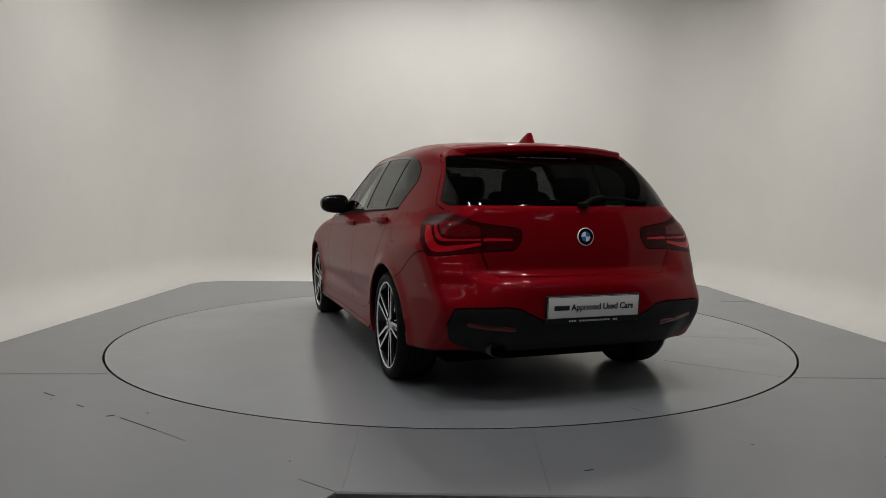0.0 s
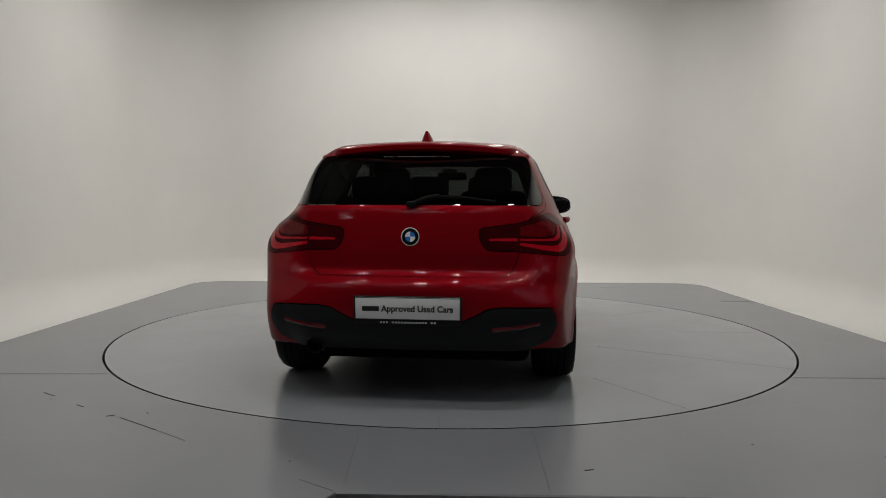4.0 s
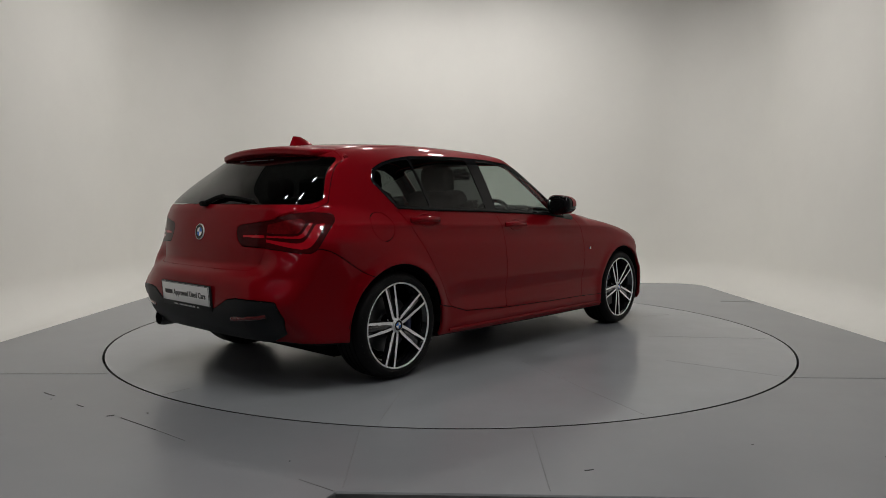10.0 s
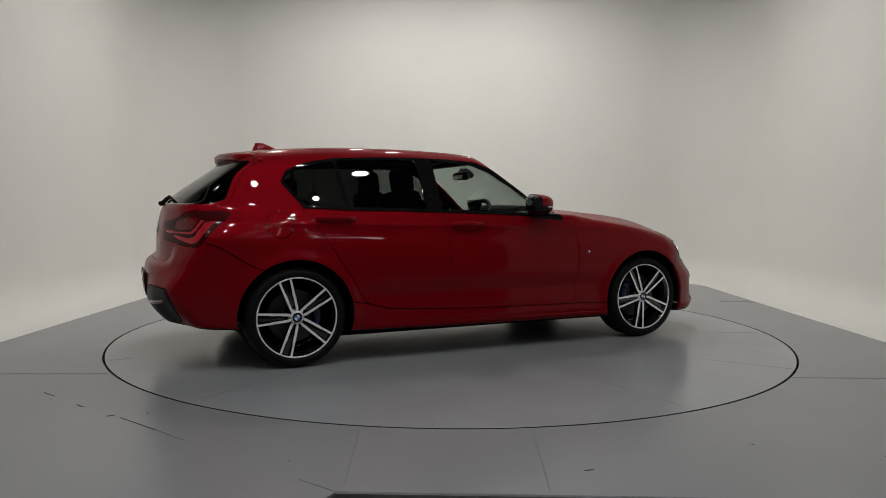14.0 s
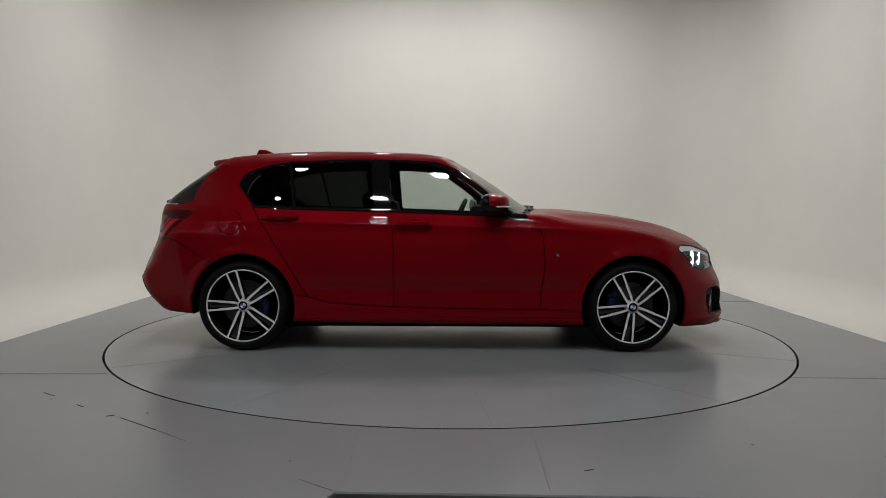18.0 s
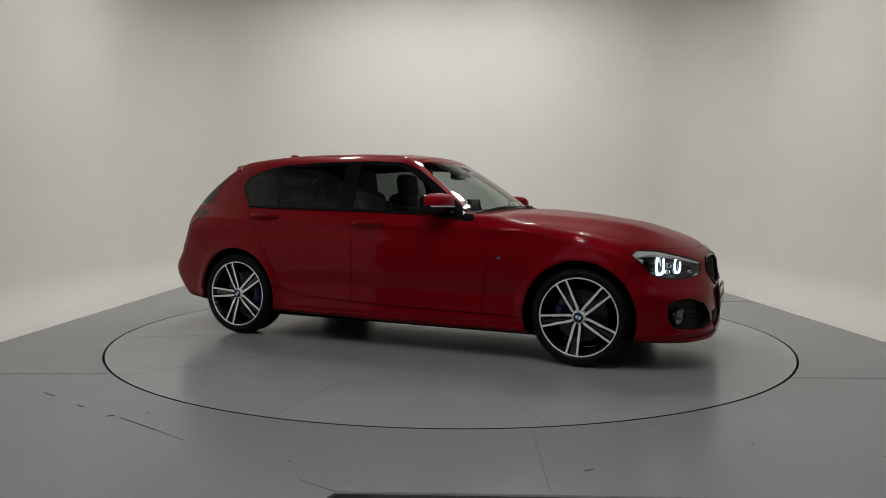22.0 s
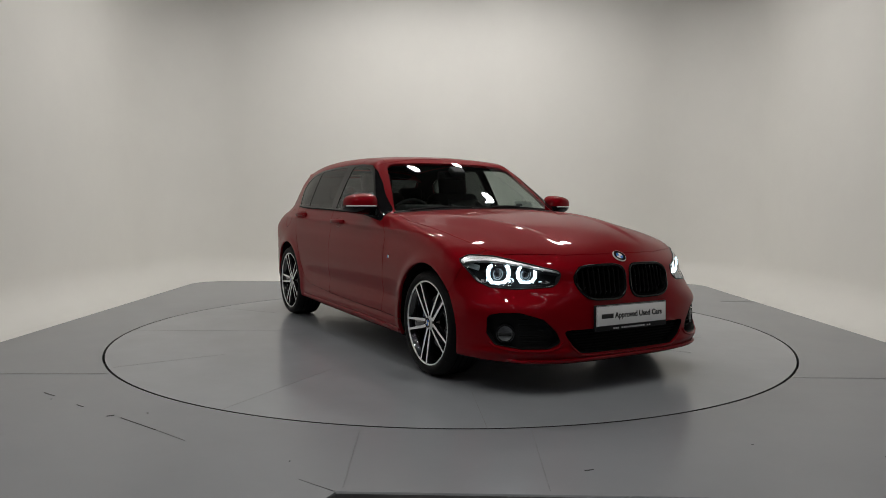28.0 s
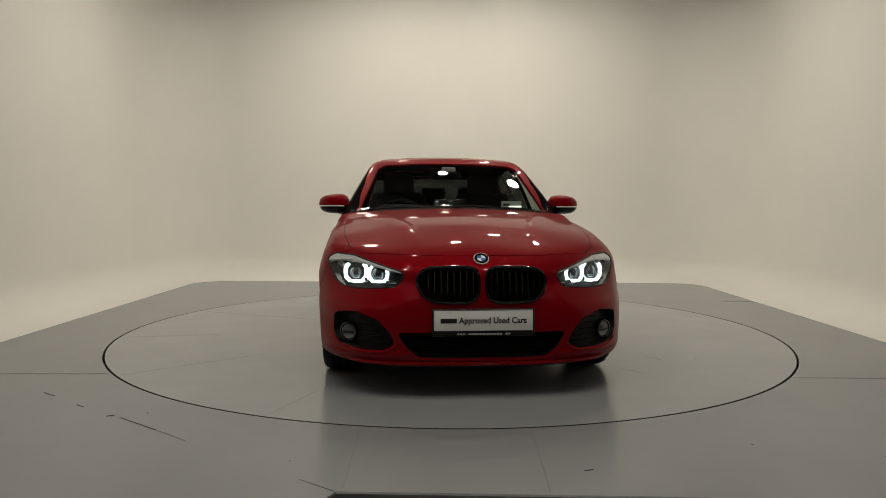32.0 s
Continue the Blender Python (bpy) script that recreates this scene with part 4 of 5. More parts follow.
# ---- the car: lamps, grilles and trim ----
def outline3(pts, r, fn, n=90):
    """Even points along a rounded outline, laid on the body by fn."""
    q = [Vector(p) for p in pts]
    m = len(q)
    path = []
    for i in range(m):
        a, c, b = q[i - 1], q[i], q[(i + 1) % m]
        d1, d2 = min(r, (a - c).length * 0.45), min(r, (b - c).length * 0.45)
        p0, p2 = c + (a - c).normalized() * d1, c + (b - c).normalized() * d2
        path += [p0 * (1 - t) ** 2 + c * 2 * t * (1 - t) + p2 * t * t for t in (0, 0.25, 0.5, 0.75, 1)]
    total = sum((b - a).length for a, b in zip(path, path[1:] + path[:1]))
    out, want = [], 0.0
    run = 0.0
    for a, b in zip(path, path[1:] + path[:1]):
        length = (b - a).length
        while want < run + length - 1e-9 and len(out) < n:
            out.append(a.lerp(b, (want - run) / length))
            want += total / n
        run += length
    return [fn(p.x, p.y) for p in out]


def side_y(v, s):
    return Vector((v.x, v.y * s, v.z))


_fan = {}


def corner_pt(u, z, s, off, front):
    """Point on a body corner by unrolled coordinate u and height."""
    key = (front, round(z, 4))
    if key not in _fan:
        a = np.radians(np.linspace(0, 105, 140))
        d = np.stack([np.cos(a) * (1 if front else -1), np.sin(a), 0 * a], 1)
        o = np.tile([[1.2 if front else -1.5, 0.15, z]], (140, 1))
        q = cast(o, d)
        _fan[key] = (q, normal_at(q), head_u(q[:, 0], q[:, 1]) if front else tail_u(q[:, 0], q[:, 1]))
    q, n, us = _fan[key]
    p = [float(np.interp(u, us, q[:, i] + n[:, i] * off)) for i in range(3)]
    return Vector((p[0], p[1] * s, p[2]))


def head_pt(u, z, s, off=0.0):
    return corner_pt(u, z, s, off, True)


RINGS = [(min(x, surf(y, z).x - 0.030), y, z, r) for x, y, z, r in ((1.742, 0.667, 0.637, 0.066), (1.832, 0.544, 0.635, 0.056))]

for s in (1, -1):
    # kidney grille
    ring = outline3(KIDNEY, 0.06, lambda y, z: side_y(surf(y, z) + Vector((0.002, 0, 0)), s), 80)
    kid = part("kidney_grille", tube(ring, 0.0075, True, 8), M_GRILLE, car, "gloss black kidney grille surround")
    for k in range(9):
        y = 0.046 + k * 0.0335
        zt = 0.678 if y < 0.29 else 0.655
        zb = 0.514 if y < 0.26 else 0.545
        pts = [surf(y, zb + (zt - zb) * i / 6) + Vector((-0.012 - 0.016 * (i < 1), 0, 0)) for i in range(7)]
        bar = bmesh.new()
        rows = []
        for q in pts:
            rows.append([bar.verts.new((q.x - dx, s * (y + dy), q.z)) for dx, dy in ((0, 0), (0.004, 0.0045), (0.035, 0.003), (0.035, -0.003), (0.004, -0.0045))])
        for a, b in zip(rows, rows[1:]):
            for i in range(5):
                bar.faces.new((a[i], a[(i + 1) % 5], b[(i + 1) % 5], b[i]))
        bmesh.ops.recalc_face_normals(bar, faces=bar.faces)
        part("grille_slat", bar, M_SLAT, kid)
    # fog lamp and slats of its duct
    q = surf(0.705, 0.335)
    fog = part("fog_lamp", lathe([(0.0005, 0.006), (0.030, 0.004), (0.040, 0.0), (0.044, -0.003), (0.044, -0.05)], 36, "X"), G_LENS, car, "round clear fog lamp")
    fog.matrix_basis = pose(q.x - 0.030, s * 0.705, 0.332, 0, 0, s * 30)
    part("fog_reflector", lathe([(0.0005, -0.016), (0.015, -0.015), (0.032, -0.008), (0.040, -0.002)], 30, "X"), M_LAMPGREY, fog)
    part("fog_bezel", lathe([(0.043, -0.01), (0.044, 0.004), (0.050, 0.002), (0.056, -0.02)], 36, "X"), M_GLOSS, fog)
    part("fog_louvre", box((0.004, 0.07, 0.014), (-0.004, 0, -0.006), 0.002), M_GREYPL, fog)
    for k in range(5):
        z = 0.29 + 0.03 * k
        y0, y1 = 0.455 + 0.038 * k + (0.03 if k == 0 else 0), 0.645
        pts = [surf(y0 + (y1 - y0) * i / 5, z) + Vector((-0.035, 0, 0)) for i in range(6)]
        part("intake_slat", tube([(p.x, s * p.y, p.z) for p in pts], 0.0032, False, 6), M_DARK, car)
    # head lamp
    v, n, fs = pick("head brow lamp_base", s)
    lamp = skin("head_lamp", (v, n, fs), G_LENS, car, "clear head lamp with lit white rings", shrink=0.002, lip=0.0)
    recess("lamp_housing", (v, n, fs), M_BLACK, lamp, 0.075, "black lamp housing", front=0.004)
    ring = outline3(HEAD, 0.02, lambda u, z: head_pt(u, z, s, 0.001), 90)
    part("lamp_seal", tube(ring, 0.0035, True, 6), M_BLACK, lamp)
    skin("lamp_floor", pick("lamp_base", s), M_SILVER, lamp, "silver lamp base", shrink=0.003, offset=-0.012, lip=0.03)
    skin("lamp_brow", pick("brow", s), M_BROW, lamp, "silver lamp brow", shrink=0.004, offset=-0.002, lip=0.02)
    for cx, cy, cz, r in RINGS:
        loop = [(-0.60, 0.98), (-0.90, 0.72), (-1.0, 0.15), (-0.93, -0.45), (-0.62, -0.92), (0.0, -1.0), (0.62, -0.92), (0.93, -0.45), (1.0, 0.15), (0.90, 0.72), (0.66, 0.98)]
        band = bmesh.new()
        rows = []
        for y, z in loop:
            thin = 0.80 if z > 0.9 else 0.73
            rows.append([band.verts.new((dx, r * 1.06 * y * f, r * 0.86 * z * f)) for dx, f in ((-0.005, 1.02), (0.0, 1.0), (0.003, (1 + thin) / 2), (0.0, thin), (-0.005, thin - 0.02))])
        for q, w in zip(rows, rows[1:]):
            for i in range(4):
                band.faces.new((q[i], q[i + 1], w[i + 1], w[i]))
        bmesh.ops.recalc_face_normals(band, faces=band.faces)
        o = part("daytime_ring", band, M_DRL, lamp, "glowing white ring light")
        o.matrix_basis = pose(cx, s * cy, cz, 0, 0, s * 14)
        o = part("ring_bezel", lathe([(r * 0.50, -0.022), (r * 0.64, -0.016), (r * 0.95, -0.014), (r * 0.98, -0.05)], 36, "X"), M_GLOSS, lamp)
        o.matrix_basis = pose(cx - 0.004, s * cy, cz, 0, 0, s * 14)
        o = part("projector", lathe([(0.0005, 0.012), (0.014, 0.009), (0.024, 0.0), (0.027, -0.004), (0.034, -0.006), (0.036, -0.03)], 30, "X"), M_LAMPLENS, lamp)
        o.matrix_basis = pose(cx - 0.012, s * cy, cz, 0, 0, s * 14)
    for fx, fy, fz, size in ((1.775, 0.607, 0.600, (0.03, 0.020, 0.030)), (1.70, 0.735, 0.600, (0.04, 0.020, 0.020)), (1.90, 0.475, 0.600, (0.03, 0.060, 0.016))):
        part("lamp_reflector", box(size, (min(fx, surf(fy, fz).x - 0.03), s * fy, fz), 0.005), M_CHROME, lamp, "chrome reflector block")
    part("lamp_side_fin", box((0.10, 0.012, 0.030), (1.60, s * 0.752, 0.675), 0.004, rot=(0, 12, s * -28)), M_SILVER, lamp)
    # tail lamp, outer and inner piece
    for nm, bar in (("tail", "tail_bar"), ("tail_inner", "tail_inner_bar")):
        tl = skin("tail_lamp", pick(nm, s), M_TAIL, car, "smoked red tail lamp with lit bars", shrink=0.0015, lip=0.02)
        if nm == "tail":
            skin("led_bar", pick("tail_low_bar", s), M_TAILLED, tl, "glowing red bar", shrink=0.0, offset=-0.001, lip=0.0)
            skin("lens_core", pick("tail_core", s), M_TAILMID, tl, "dark red lens core", shrink=0.0, offset=-0.0005, lip=0.0)
        skin("led_bar", pick(bar, s), M_TAILLED, tl, "glowing red bar", shrink=0.0, offset=-0.001, lip=0.0)
    # bumper reflector
    pts = [surf(y, z, -1) + Vector((-0.004, 0, 0)) for y, z in ((0.415, 0.402), (0.47, 0.408), (0.54, 0.415), (0.60, 0.422), (0.645, 0.432))]
    part("bumper_reflector", tube([(p.x, s * p.y, p.z) for p in pts], 0.0125, False, 8, flat=0.35), M_REFLECT, car, "red bumper reflector")
    # door handles
    for xa, xb, z in ((-1.285, -1.035, 0.922), (-0.365, -0.120, 0.880)):
        m = (xa + xb) / 2
        grip = []
        for k in range(13):
            h = k / 12
            grip.append(side_y(flank(xa + (xb - xa) * h, z + 0.004 * math.sin(math.pi * h)) + Vector((0, 0.004 + 0.032 * math.sin(math.pi * h) ** 0.55, 0)), s))
        hb = part("door_handle", tube(grip, 0.0165, False, 12, flat=0.62), M_RED, car, "body-coloured pull handle")
        rim = []
        for k in range(28):
            h = math.tau * k / 28
            rim.append(side_y(flank(m + 0.010 + 0.074 * math.cos(h), z - 0.004 + 0.037 * math.sin(h)) + Vector((0, -0.0015, 0)), s))
        part("handle_cup_rim", tube(rim, 0.0042, True, 8), M_RED, hb)
        gap = [side_y(flank(xb - 0.030, z - 0.014 + 0.0075 * k) + Vector((0, 0.031, 0)), s) for k in range(4)]
        part("handle_joint", tube(gap, 0.0016, False, 6), M_SEAM, hb)


def shell_ellipsoid(centre, size, power=3.4, flat_back=0.35, n=28):
    """A rounded pod, flattened on its rear side."""
    t = bmesh.new()
    bmesh.ops.create_uvsphere(t, u_segments=n, v_segments=n // 2 + 2, radius=1)
    for v in t.verts:
        c = v.co.normalized()
        g = (abs(c.x) ** power + abs(c.y) ** power + abs(c.z) ** power) ** (-1 / power)
        c = c * g
        if c.x < 0:
            c.x *= flat_back
        v.co = Vector((centre[0] + c.x * size[0], centre[1] + c.y * size[1], centre[2] + c.z * size[2]))
    return t


for s in (1, -1):
    c = (0.285, 0.878, 1.021)
    pod = shell_ellipsoid((c[0], s * c[1], c[2]), (0.138, 0.114, 0.068), 2.9)
    for v in pod.verts:
        k = (abs(v.co.y) - 0.80) / 0.19
        v.co.z = 0.998 + (v.co.z - 0.998) * (1.10 - 0.20 * max(0, k)) * (1.0 if v.co.z > 0.998 else 1.15)
        v.co.x -= 0.045 * max(0, k) ** 1.5
    low = pod.copy()
    for b, keep in ((pod, 1), (low, -1)):
        geom = b.verts[:] + b.edges[:] + b.faces[:]
        bmesh.ops.bisect_plane(b, geom=geom, plane_co=(0, 0, 1.007), plane_no=(0, 0, -keep), clear_outer=True)
        if keep == 1:
            geom = b.verts[:] + b.edges[:] + b.faces[:]
            bmesh.ops.bisect_plane(b, geom=geom, plane_co=(0.268 if s else 0, 0, 0), plane_no=(-1, 0, 0), clear_outer=True)
    cap = part("door_mirror", pod, M_RED, car, "red door mirror with black base")
    part("mirror_base", low, M_TRIM, cap, "gloss black mirror base", sharp=1.2)
    back = shell_ellipsoid((c[0] - 0.001, s * c[1], c[2] - 0.001), (0.131, 0.111, 0.0655), 2.9)
    for v in back.verts:
        k = (abs(v.co.y) - 0.80) / 0.19
        v.co.z = 0.998 + (v.co.z - 0.998) * (1.10 - 0.20 * max(0, k)) * (1.0 if v.co.z > 0.998 else 1.15)
        v.co.x -= 0.045 * max(0, k) ** 1.5
    part("mirror_housing", back, M_TRIM, cap, "gloss black mirror housing", sharp=1.2)
    mg = box((0.004, 0.175, 0.092), (c[0] - 0.052, s * (c[1] + 0.002), c[2] + 0.003), 0.0018, rot=(0, 0, s * 10))
    part("mirror_glass", mg, M_MIRROR, cap, "silvered mirror glass")
    ys = [0.80 + 0.185 * k / 10 for k in range(11)]
    strip = [(c[0] + 0.138 * (1 - min(1, abs((y - 0.878) / 0.114)) ** 2.9) ** 0.345 - 0.045 * ((y - 0.80) / 0.19) ** 1.5, s * y, 1.003) for y in ys]
    part("indicator_strip", tube(strip, 0.005, False, 6), M_LINK, cap, "pale indicator strip")
    part("mirror_arm", tube([(0.335, s * 0.775, 0.955), (0.32, s * 0.82, 0.958), (0.305, s * 0.87, 0.972)], 0.020, False, 10, flat=0.8), M_GLOSS, cap)
    # badge on the front wing
    q = flank(0.735, 0.675)
    mb = part("wing_badge", box((0.014, 0.003, 0.018), (0.752, s * (q.y + 0.001), 0.675), 0.001, rot=(0, 12, 0)), M_CHROME, car, "small chrome wing badge")
    part("badge_stripe", box((0.006, 0.003, 0.018), (0.741, s * (q.y + 0.001), 0.675), 0.001, rot=(0, 12, 0)), M_BLUEB, mb)
    part("badge_stripe", box((0.005, 0.003, 0.018), (0.734, s * (q.y + 0.001), 0.675), 0.001, rot=(0, 12, 0)), M_REFLECT, mb)
    # pillar blade and belt trim
    part("belt_trim", tube([side_y(flank(x, z) + Vector((0, 0.004, 0)), s) for x, z in ((-1.35, 0.994), (-1.1, 0.982), (-0.72, 0.975), (-0.43, 0.968), (-0.1, 0.958), (0.2, 0.946), (0.42, 0.928))], 0.006, False, 6), M_MESH, car)

for s in (1, -1):
    blade = [flank(-0.98 + 1.90 * k / 24, 0.232 - 0.012 * k / 24) + Vector((0, 0.004, 0)) for k in range(25)]
    part("sill_blade", tube([side_y(v, s) for v in blade], 0.010, False, 8, flat=0.7), M_RED, car, "red sill blade")

# spoiler on the roof edge
t = bmesh.new()
rows = []
for i in range(41):
    y = -0.60 + 1.20 * i / 40
    k = float(ramp(np.array(0.60 - abs(y)), 0.0, 0.13))
    tip = min(-1.60 - 0.185 * k + 0.27 * y * y, -1.60)
    xm = -1.58 * 0.45 + (tip + 0.012) * 0.55
    zt = [float(top_at(np.array(x), np.array(y))) for x in (-1.58, xm, tip + 0.012)]
    drop = 0.030 * ramp(np.array(abs(y)), 0.50, 0.60) + 0.014 * (y / 0.55) ** 2
    rows.append([t.verts.new(q) for q in ((-1.56, y, zt[0] - 0.012 - drop), (-1.58, y, zt[0] + 0.0012 - drop), (xm, y, zt[1] + 0.0025 - drop), (tip + 0.012, y, zt[2] + 0.002 - drop), (tip, y, zt[2] - 0.008 - drop), (tip + 0.002, y, zt[2] - 0.032 - drop),
                                     (tip + 0.02, y, zt[2] - 0.044 - drop), (xm, y, zt[2] - 0.040 - drop), (-1.60, y, zt[2] - 0.05 - drop))])
for a, b in zip(rows, rows[1:]):
    for j in range(8):
        t.faces.new((a[j], a[j + 1], b[j + 1], b[j]))
t.faces.new(rows[0])
t.faces.new(rows[-1][::-1])
bmesh.ops.recalc_face_normals(t, faces=t.faces)
part("roof_spoiler", t, M_RED, car, "red roof spoiler", sharp=0.8)

# shark-fin aerial
t = bmesh.new()
rows = []
for k in range(9):
    f = k / 8
    z = 1.372 + 0.075 * f
    x0, x1 = -1.545 + 0.030 * f ** 1.2, -1.335 - 0.125 * f ** 1.7
    w = 0.036 * (1 - f) ** 0.8 + 0.006
    rows.append([t.verts.new(((x0 + x1) / 2 + (x1 - x0) / 2 * math.cos(a), w * math.sin(a), z)) for a in [2 * math.pi * i / 20 for i in range(20)]])
for a, b in zip(rows, rows[1:]):
    for i in range(20):
        t.faces.new((a[i], a[(i + 1) % 20], b[(i + 1) % 20], b[i]))
t.faces.new(rows[-1])
bmesh.ops.recalc_face_normals(t, faces=t.faces)
part("roof_aerial", t, M_RED, car, "red shark-fin aerial")

# badges
q = surf(0.0, 0.853, -1)
roundel(car, pose(q.x - 0.004, 0, 0.853, 0, -84, 0), 0.046)
q = crown_pt(1.962, 0.0)
n = Vector(normal_at(np.array([q[:]]))[0])
roundel(car, Matrix.Translation(q + n * 0.005) @ n.to_track_quat("Z", "Y").to_matrix().to_4x4(), 0.041)


def lettering(text, size, m, material, parent, name, width=0.0):
    cu = bpy.data.curves.new(name, "FONT")
    cu.body, cu.size, cu.align_x, cu.align_y = text, size, "LEFT", "CENTER"
    cu.extrude = 0.0006
    cu.offset = 0.0011
    ob = bpy.data.objects.new(name, cu)
    me = bpy.data.meshes.new_from_object(ob)
    bpy.data.objects.remove(ob)
    bpy.data.curves.remove(cu)
    xs = [v.co.x for v in me.vertices]
    k = width / (max(xs) - min(xs)) if width else 1
    for v in me.vertices:
        v.co.x = (v.co.x - min(xs)) * k
    o = part(name, me, material, parent)
    o.matrix_basis = m
    return o


def number_plate(m, label):
    """Plate facing +z of its pose, x to the right."""
    pl = part("number_plate", box((0.520, 0.111, 0.004), (0, 0, 0.002), 0.0015), M_PLATE, car, label)
    pl.matrix_basis = m
    part("plate_holder", box((0.536, 0.142, 0.012), (0, -0.0105, -0.0065), 0.004), M_BLACK, pl, "black plate holder")
    for size, cen in (((0.520, 0.003, 0.001), (0, 0.0535, 0.0045)), ((0.520, 0.003, 0.001), (0, -0.0535, 0.0045)), ((0.003, 0.111, 0.001), (0.2585, 0, 0.0045)), ((0.003, 0.111, 0.001), (-0.2585, 0, 0.0045))):
        part("plate_border", box(size, cen), M_INK, pl)
    part("brand_bar", box((0.084, 0.024, 0.001), (-0.182, -0.001, 0.0046)), M_INK, pl)
    lettering("Approved Used Cars", 0.044, Matrix.Translation((-0.130, -0.001, 0.0046)), M_INK, pl, "plate_words", 0.355)
    for k in range(19):
        if k not in (3, 16):
            part("web_bar", box((0.0095, 0.0085, 0.001), (-0.132 + 0.0148 * k, -0.070, 0.0002)), M_LINK, pl)
    return pl


number_plate(Matrix.Translation((2.072, 0, 0.417)) @ Matrix(((0, 0, 1, 0), (1, 0, 0, 0), (0, 1, 0, 0), (0, 0, 0, 1))) @ pose(0, 0, 0, -2, 0, 0), "white dealer plate with black words on the front")
number_plate(Matrix.Translation((-2.268, 0, 0.505)) @ Matrix(((0, 0, -1, 0), (-1, 0, 0, 0), (0, 1, 0, 0), (0, 0, 0, 1))) @ pose(0, 0, 0, 5, 0, 0), "white dealer plate with black words on the rear")
# words along the top of the rear window
for k in range(19):
    if k not in (3, 16):
        p = surf(0.20 - 0.0195 * k, 1.278, -1)
        b = part("web_bar", box((0.002, 0.0105, 0.0055), (0, 0, 0)), M_LAMPGREY, car)
        b.matrix_basis = pose(p.x - 0.002, 0.20 - 0.0195 * k, 1.278, 0, 53, 0)

# rear wiper
pts = [surf(y, z, -1) + Vector((-0.016, 0, 0.006)) for y, z in ((0.0, 1.008), (-0.035, 1.022), (-0.08, 1.040), (-0.14, 1.050), (-0.25, 1.046), (-0.35, 1.034), (-0.42, 1.024))]
wp = part("rear_wiper", tube(pts[:4], 0.014, False, 8), M_DARK, car, "black rear wiper")
part("wiper_blade", tube([p + Vector((0.002, 0, -0.002)) for p in pts[3:]], 0.009, False, 6), M_DARK, wp)
part("wiper_pivot", box((0.045, 0.05, 0.032), pts[0], 0.012), M_DARK, wp)
# scuttle and front wipers
sc = [crown_pt(0.668 - 0.27 * y * y, y) for y in [-0.72 + 0.06 * i for i in range(25)]]
part("scuttle", tube([p + Vector((0, 0, -0.004)) for p in sc], 0.014, False, 6), M_BLACK, car, "black scuttle panel")
for y0, y1 in ((-0.62, -0.03), (-0.02, 0.55)):
    arm = [crown_pt(0.655 - 0.27 * y * y - 0.018 * k / 8, y) + Vector((-0.002, 0, 0.010)) for k, y in [(k, y0 + (y1 - y0) * k / 8) for k in range(9)]]
    w = part("front_wiper", tube(arm, 0.007, False, 6), M_BLACK, car, "black front wiper")
    part("wiper_arm", tube([arm[0] + Vector((0.03, 0, 0.002)), arm[2] + Vector((0.012, 0, 0.006)), arm[4] + Vector((0, 0, 0.006))], 0.008, False, 6), M_BLACK, w)
# exhaust and lower intake slats
ex = part("exhaust_tip", lathe([(0.041, 0.02), (0.045, 0.0), (0.047, -0.01), (0.047, -0.12)], 28, "X"), M_DISCB, car, "dark round exhaust tip")
ex.matrix_basis = pose(-2.168, 0.487, 0.300, 0, 0, 180)
part("exhaust_bore", lathe([(0.0005, -0.03), (0.039, -0.03), (0.041, 0.015)], 28, "X"), M_DARK, ex)
for k in range(8):
    z = 0.232 + 0.0155 * k
    w = 0.30 + 0.09 * min(1, k / 5.0)
    part("intake_slat", tube([surf(-w + 2 * w * i / 12, z) + Vector((-0.022, 0, 0)) for i in range(13)], 0.003, False, 6), M_MESH, car)
# raised red edge round the lower intake
edge = [(0.415, 0.290), (0.399, 0.266), (0.368, 0.238), (0.335, 0.216), (0.26, 0.209), (0.15, 0.207), (0.0, 0.206)]
edge = [(-y, z) for y, z in edge] + edge[-2::-1]
part("intake_edge", tube([surf(y, z) + Vector((0.002, 0, 0)) for y, z in edge], 0.0055, False, 8), M_RED, car, "raised red intake edge")
for s in (1, -1):
    edge = [(0.775, 0.285), (0.755, 0.262), (0.70, 0.248), (0.60, 0.244), (0.53, 0.247), (0.475, 0.262), (0.448, 0.29)]
    part("fog_duct_edge", tube([surf(s * y, z) + Vector((0.001, 0, 0)) for y, z in edge], 0.0065, False, 8), M_RED, car, "raised red edge below the fog duct")
# lip under the front bumper
lip = [surf(y, 0.205) + Vector((-0.004 - 0.05 * max(0, abs(y) - 0.66) / 0.1, 0, -0.016 + 0.012 * max(0, abs(y) - 0.66) / 0.1)) for y in [-0.76 + 1.52 * i / 38 for i in range(39)]]
part("front_lip", tube(lip, 0.011, False, 8, flat=1.3), M_RED, car, "red front lip")


# ---- the car: cabin ----
def cushion(size, centre, bevel, rot=None):
    return box(size, centre, bevel, 4, rot)


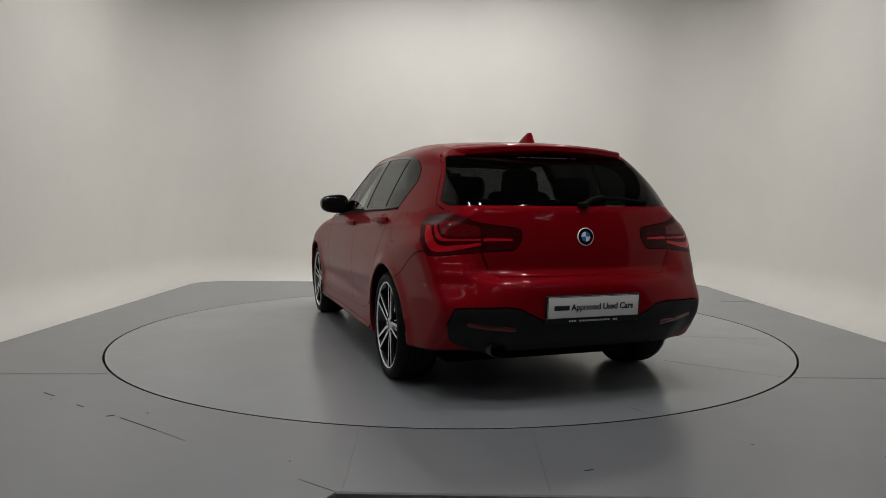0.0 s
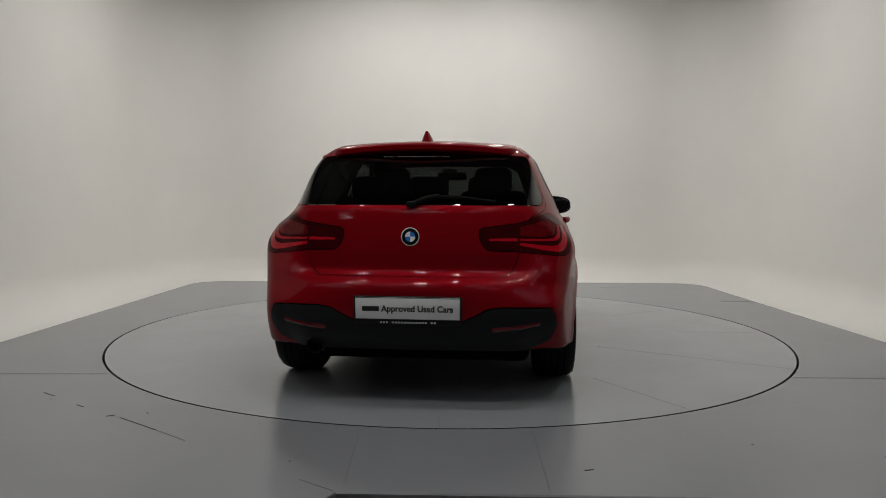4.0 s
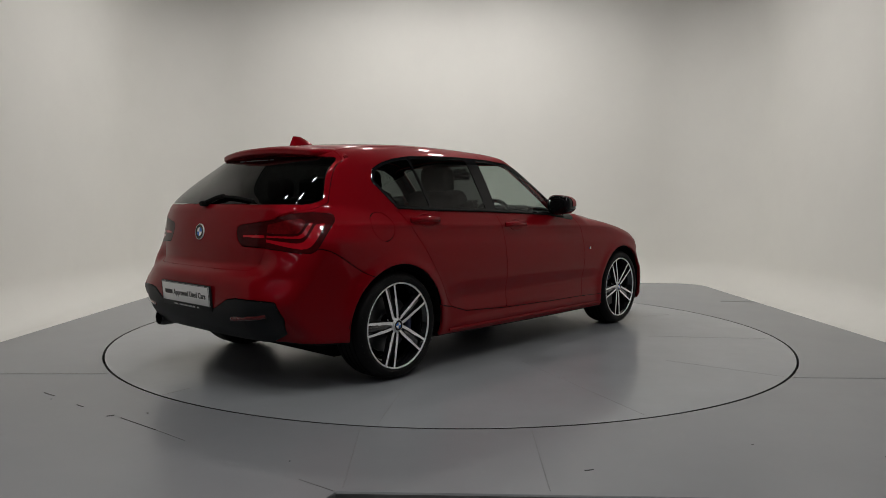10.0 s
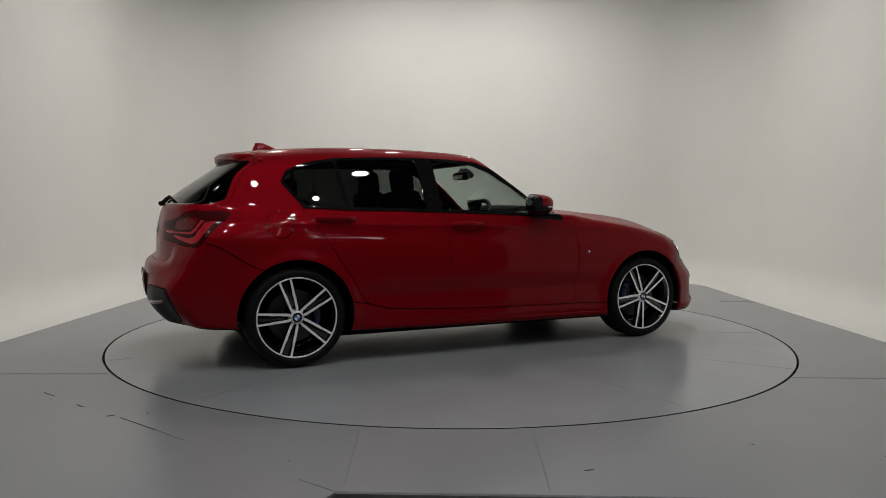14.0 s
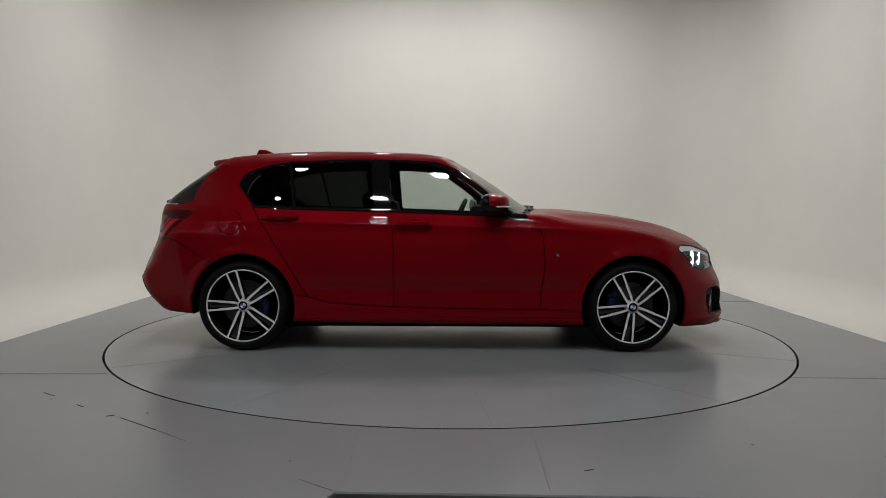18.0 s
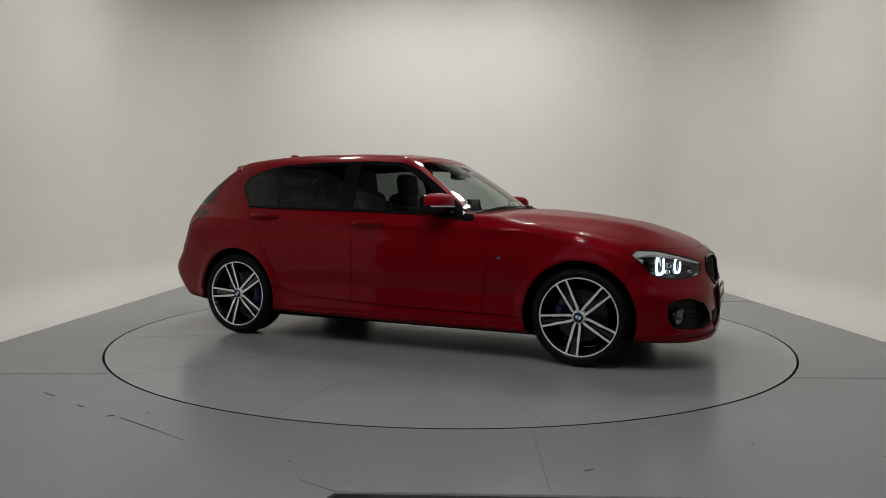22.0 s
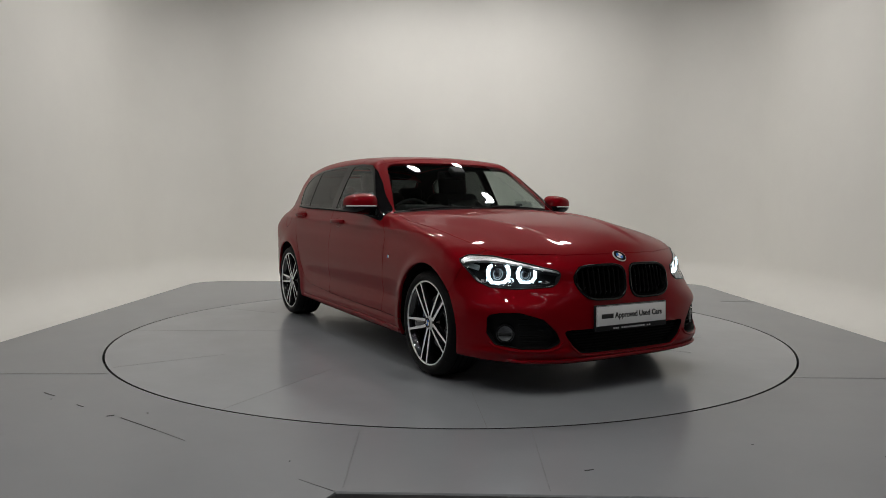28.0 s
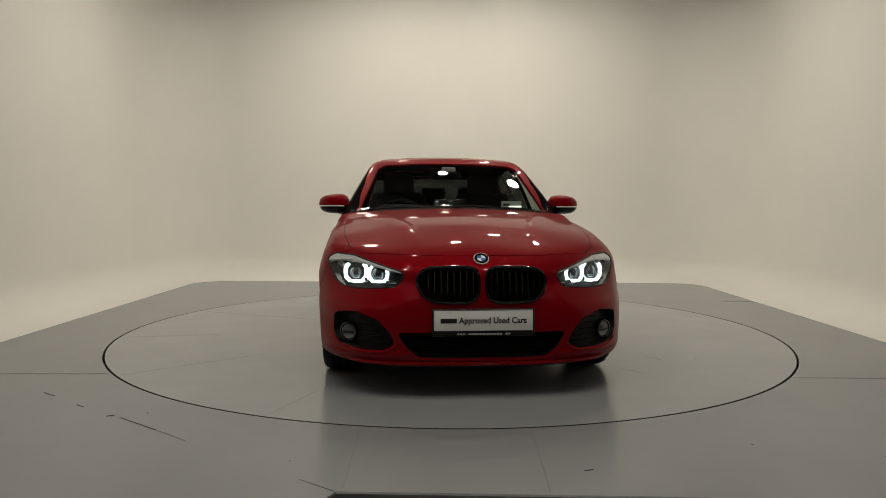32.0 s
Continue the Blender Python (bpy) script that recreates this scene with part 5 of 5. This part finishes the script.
for y in (-0.37, 0.37):
    st = part("front_seat", cushion((0.50, 0.50, 0.16), (-0.22, y, 0.52), 0.06), M_SEAT, car, "dark cloth front seat")
    part("backrest", cushion((0.16, 0.48, 0.60), (-0.49, y, 0.82), 0.06, (0, -14, 0)), M_SEAT, st)
    for d in (-0.21, 0.21):
        part("side_bolster", cushion((0.17, 0.09, 0.48), (-0.46, y + d, 0.80), 0.035, (0, -14, 0)), M_SEAT, st)
    part("headrest", cushion((0.11, 0.27, 0.19), (-0.545, y, 1.185), 0.05, (0, -8, 0)), M_SEAT, st)
    for d in (-0.06, 0.06):
        part("headrest_post", tube([(-0.545, y + d, 1.02), (-0.547, y + d, 1.14)], 0.007), M_CHROME, st)
bench = part("rear_bench", cushion((0.48, 1.22, 0.18), (-0.98, 0, 0.55), 0.06), M_SEAT, car, "dark cloth rear bench")
part("backrest", cushion((0.15, 1.20, 0.50), (-1.27, 0, 0.80), 0.05, (0, -18, 0)), M_SEAT, bench)
for y in (-0.36, 0.0, 0.36):
    part("headrest", cushion((0.09, 0.24, 0.14), (-1.36, y, 1.115), 0.04), M_SEAT, bench)
part("parcel_shelf", box((0.50, 1.10, 0.03), (-1.66, 0, 0.985), 0.01), M_CABIN, car)
dash = bmesh.new()
prof = [(0.66, 0.70), (0.64, 0.93), (0.50, 0.968), (0.34, 0.972), (0.22, 0.945), (0.17, 0.88), (0.20, 0.72)]
ends = []
for y in (-0.72, -0.68, 0.68, 0.72):
    k = 0.92 if abs(y) > 0.7 else 1.0
    ends.append([dash.verts.new((x, y, 0.8 + (z - 0.8) * k)) for x, z in prof])
for a, b in zip(ends, ends[1:]):
    for i in range(len(prof)):
        dash.faces.new((a[i], a[(i + 1) % len(prof)], b[(i + 1) % len(prof)], b[i]))
dash.faces.new(ends[0])
dash.faces.new(ends[-1][::-1])
bmesh.ops.recalc_face_normals(dash, faces=dash.faces)
dsh = part("dashboard", dash, M_CABIN, car, "charcoal dashboard", sharp=0.6)
part("instrument_hood", cushion((0.20, 0.36, 0.10), (0.27, -0.37, 0.965), 0.04), M_CABIN, dsh)
part("screen", box((0.015, 0.24, 0.10), (0.24, 0.0, 1.01), 0.005, rot=(0, -15, 0)), M_GLOSS, dsh)
sw = lathe([(0.180 + 0.016 * math.cos(a), 0.016 * math.sin(a)) for a in [2 * math.pi * i / 10 for i in range(10)]], 40, "X", closed=True)
sw_ob = part("steering_wheel", sw, M_CABIN, car, "black three-spoke steering wheel")
sw_ob.matrix_basis = pose(0.055, -0.37, 0.885, 0, 25, 0)
part("airbag_boss", cushion((0.05, 0.13, 0.12), (0.02, 0, 0), 0.02), M_CABIN, sw_ob)
for a in (0, 180, 270):
    part("wheel_spoke", box((0.02, 0.13, 0.035), (0.012, 0.115 * math.cos(radians(a)), 0.115 * math.sin(radians(a))), 0.006, rot=(a, 0, 0)), M_CABIN, sw_ob)
rv = part("rear_view_mirror", cushion((0.035, 0.24, 0.065), (0.10, -0.02, 1.245), 0.015), M_GLOSS, car, "black rear-view mirror")
part("mirror_stem", tube([(0.10, 0, 1.25), (0.13, 0, 1.30)], 0.022), M_CABIN, rv)
part("sensor_cover", cushion((0.10, 0.12, 0.05), (0.16, 0, 1.270), 0.02, (0, 34, 0)), M_CABIN, rv)
part("cabin_floor", box((2.7, 1.30, 0.04), (-0.55, 0, 0.36), 0.0), M_DARK, car)
card = part("paper_card", box((0.065, 0.15, 0.002), (0.425, 0.45, 1.018), 0.0, rot=(0, 50, -8)), M_PAPER, car, "white paper card behind the windscreen")
part("card_bar", box((0.02, 0.05, 0.003), (0.425, 0.41, 1.018), 0.0, rot=(0, 50, -8)), M_SCRATCH, card)


def motions():
    times = [0.5 * i for i in range(65)]
    walk(disc, [(t, pose(HOLE_X, 0, 0, 0, 0, turn_at(t))) for t in times])
    walk(car, [(t, pose(0, 0, 0, 0, 0, turn_at(t)) @ pose(0, -0.009, 0)) for t in times])


motions()
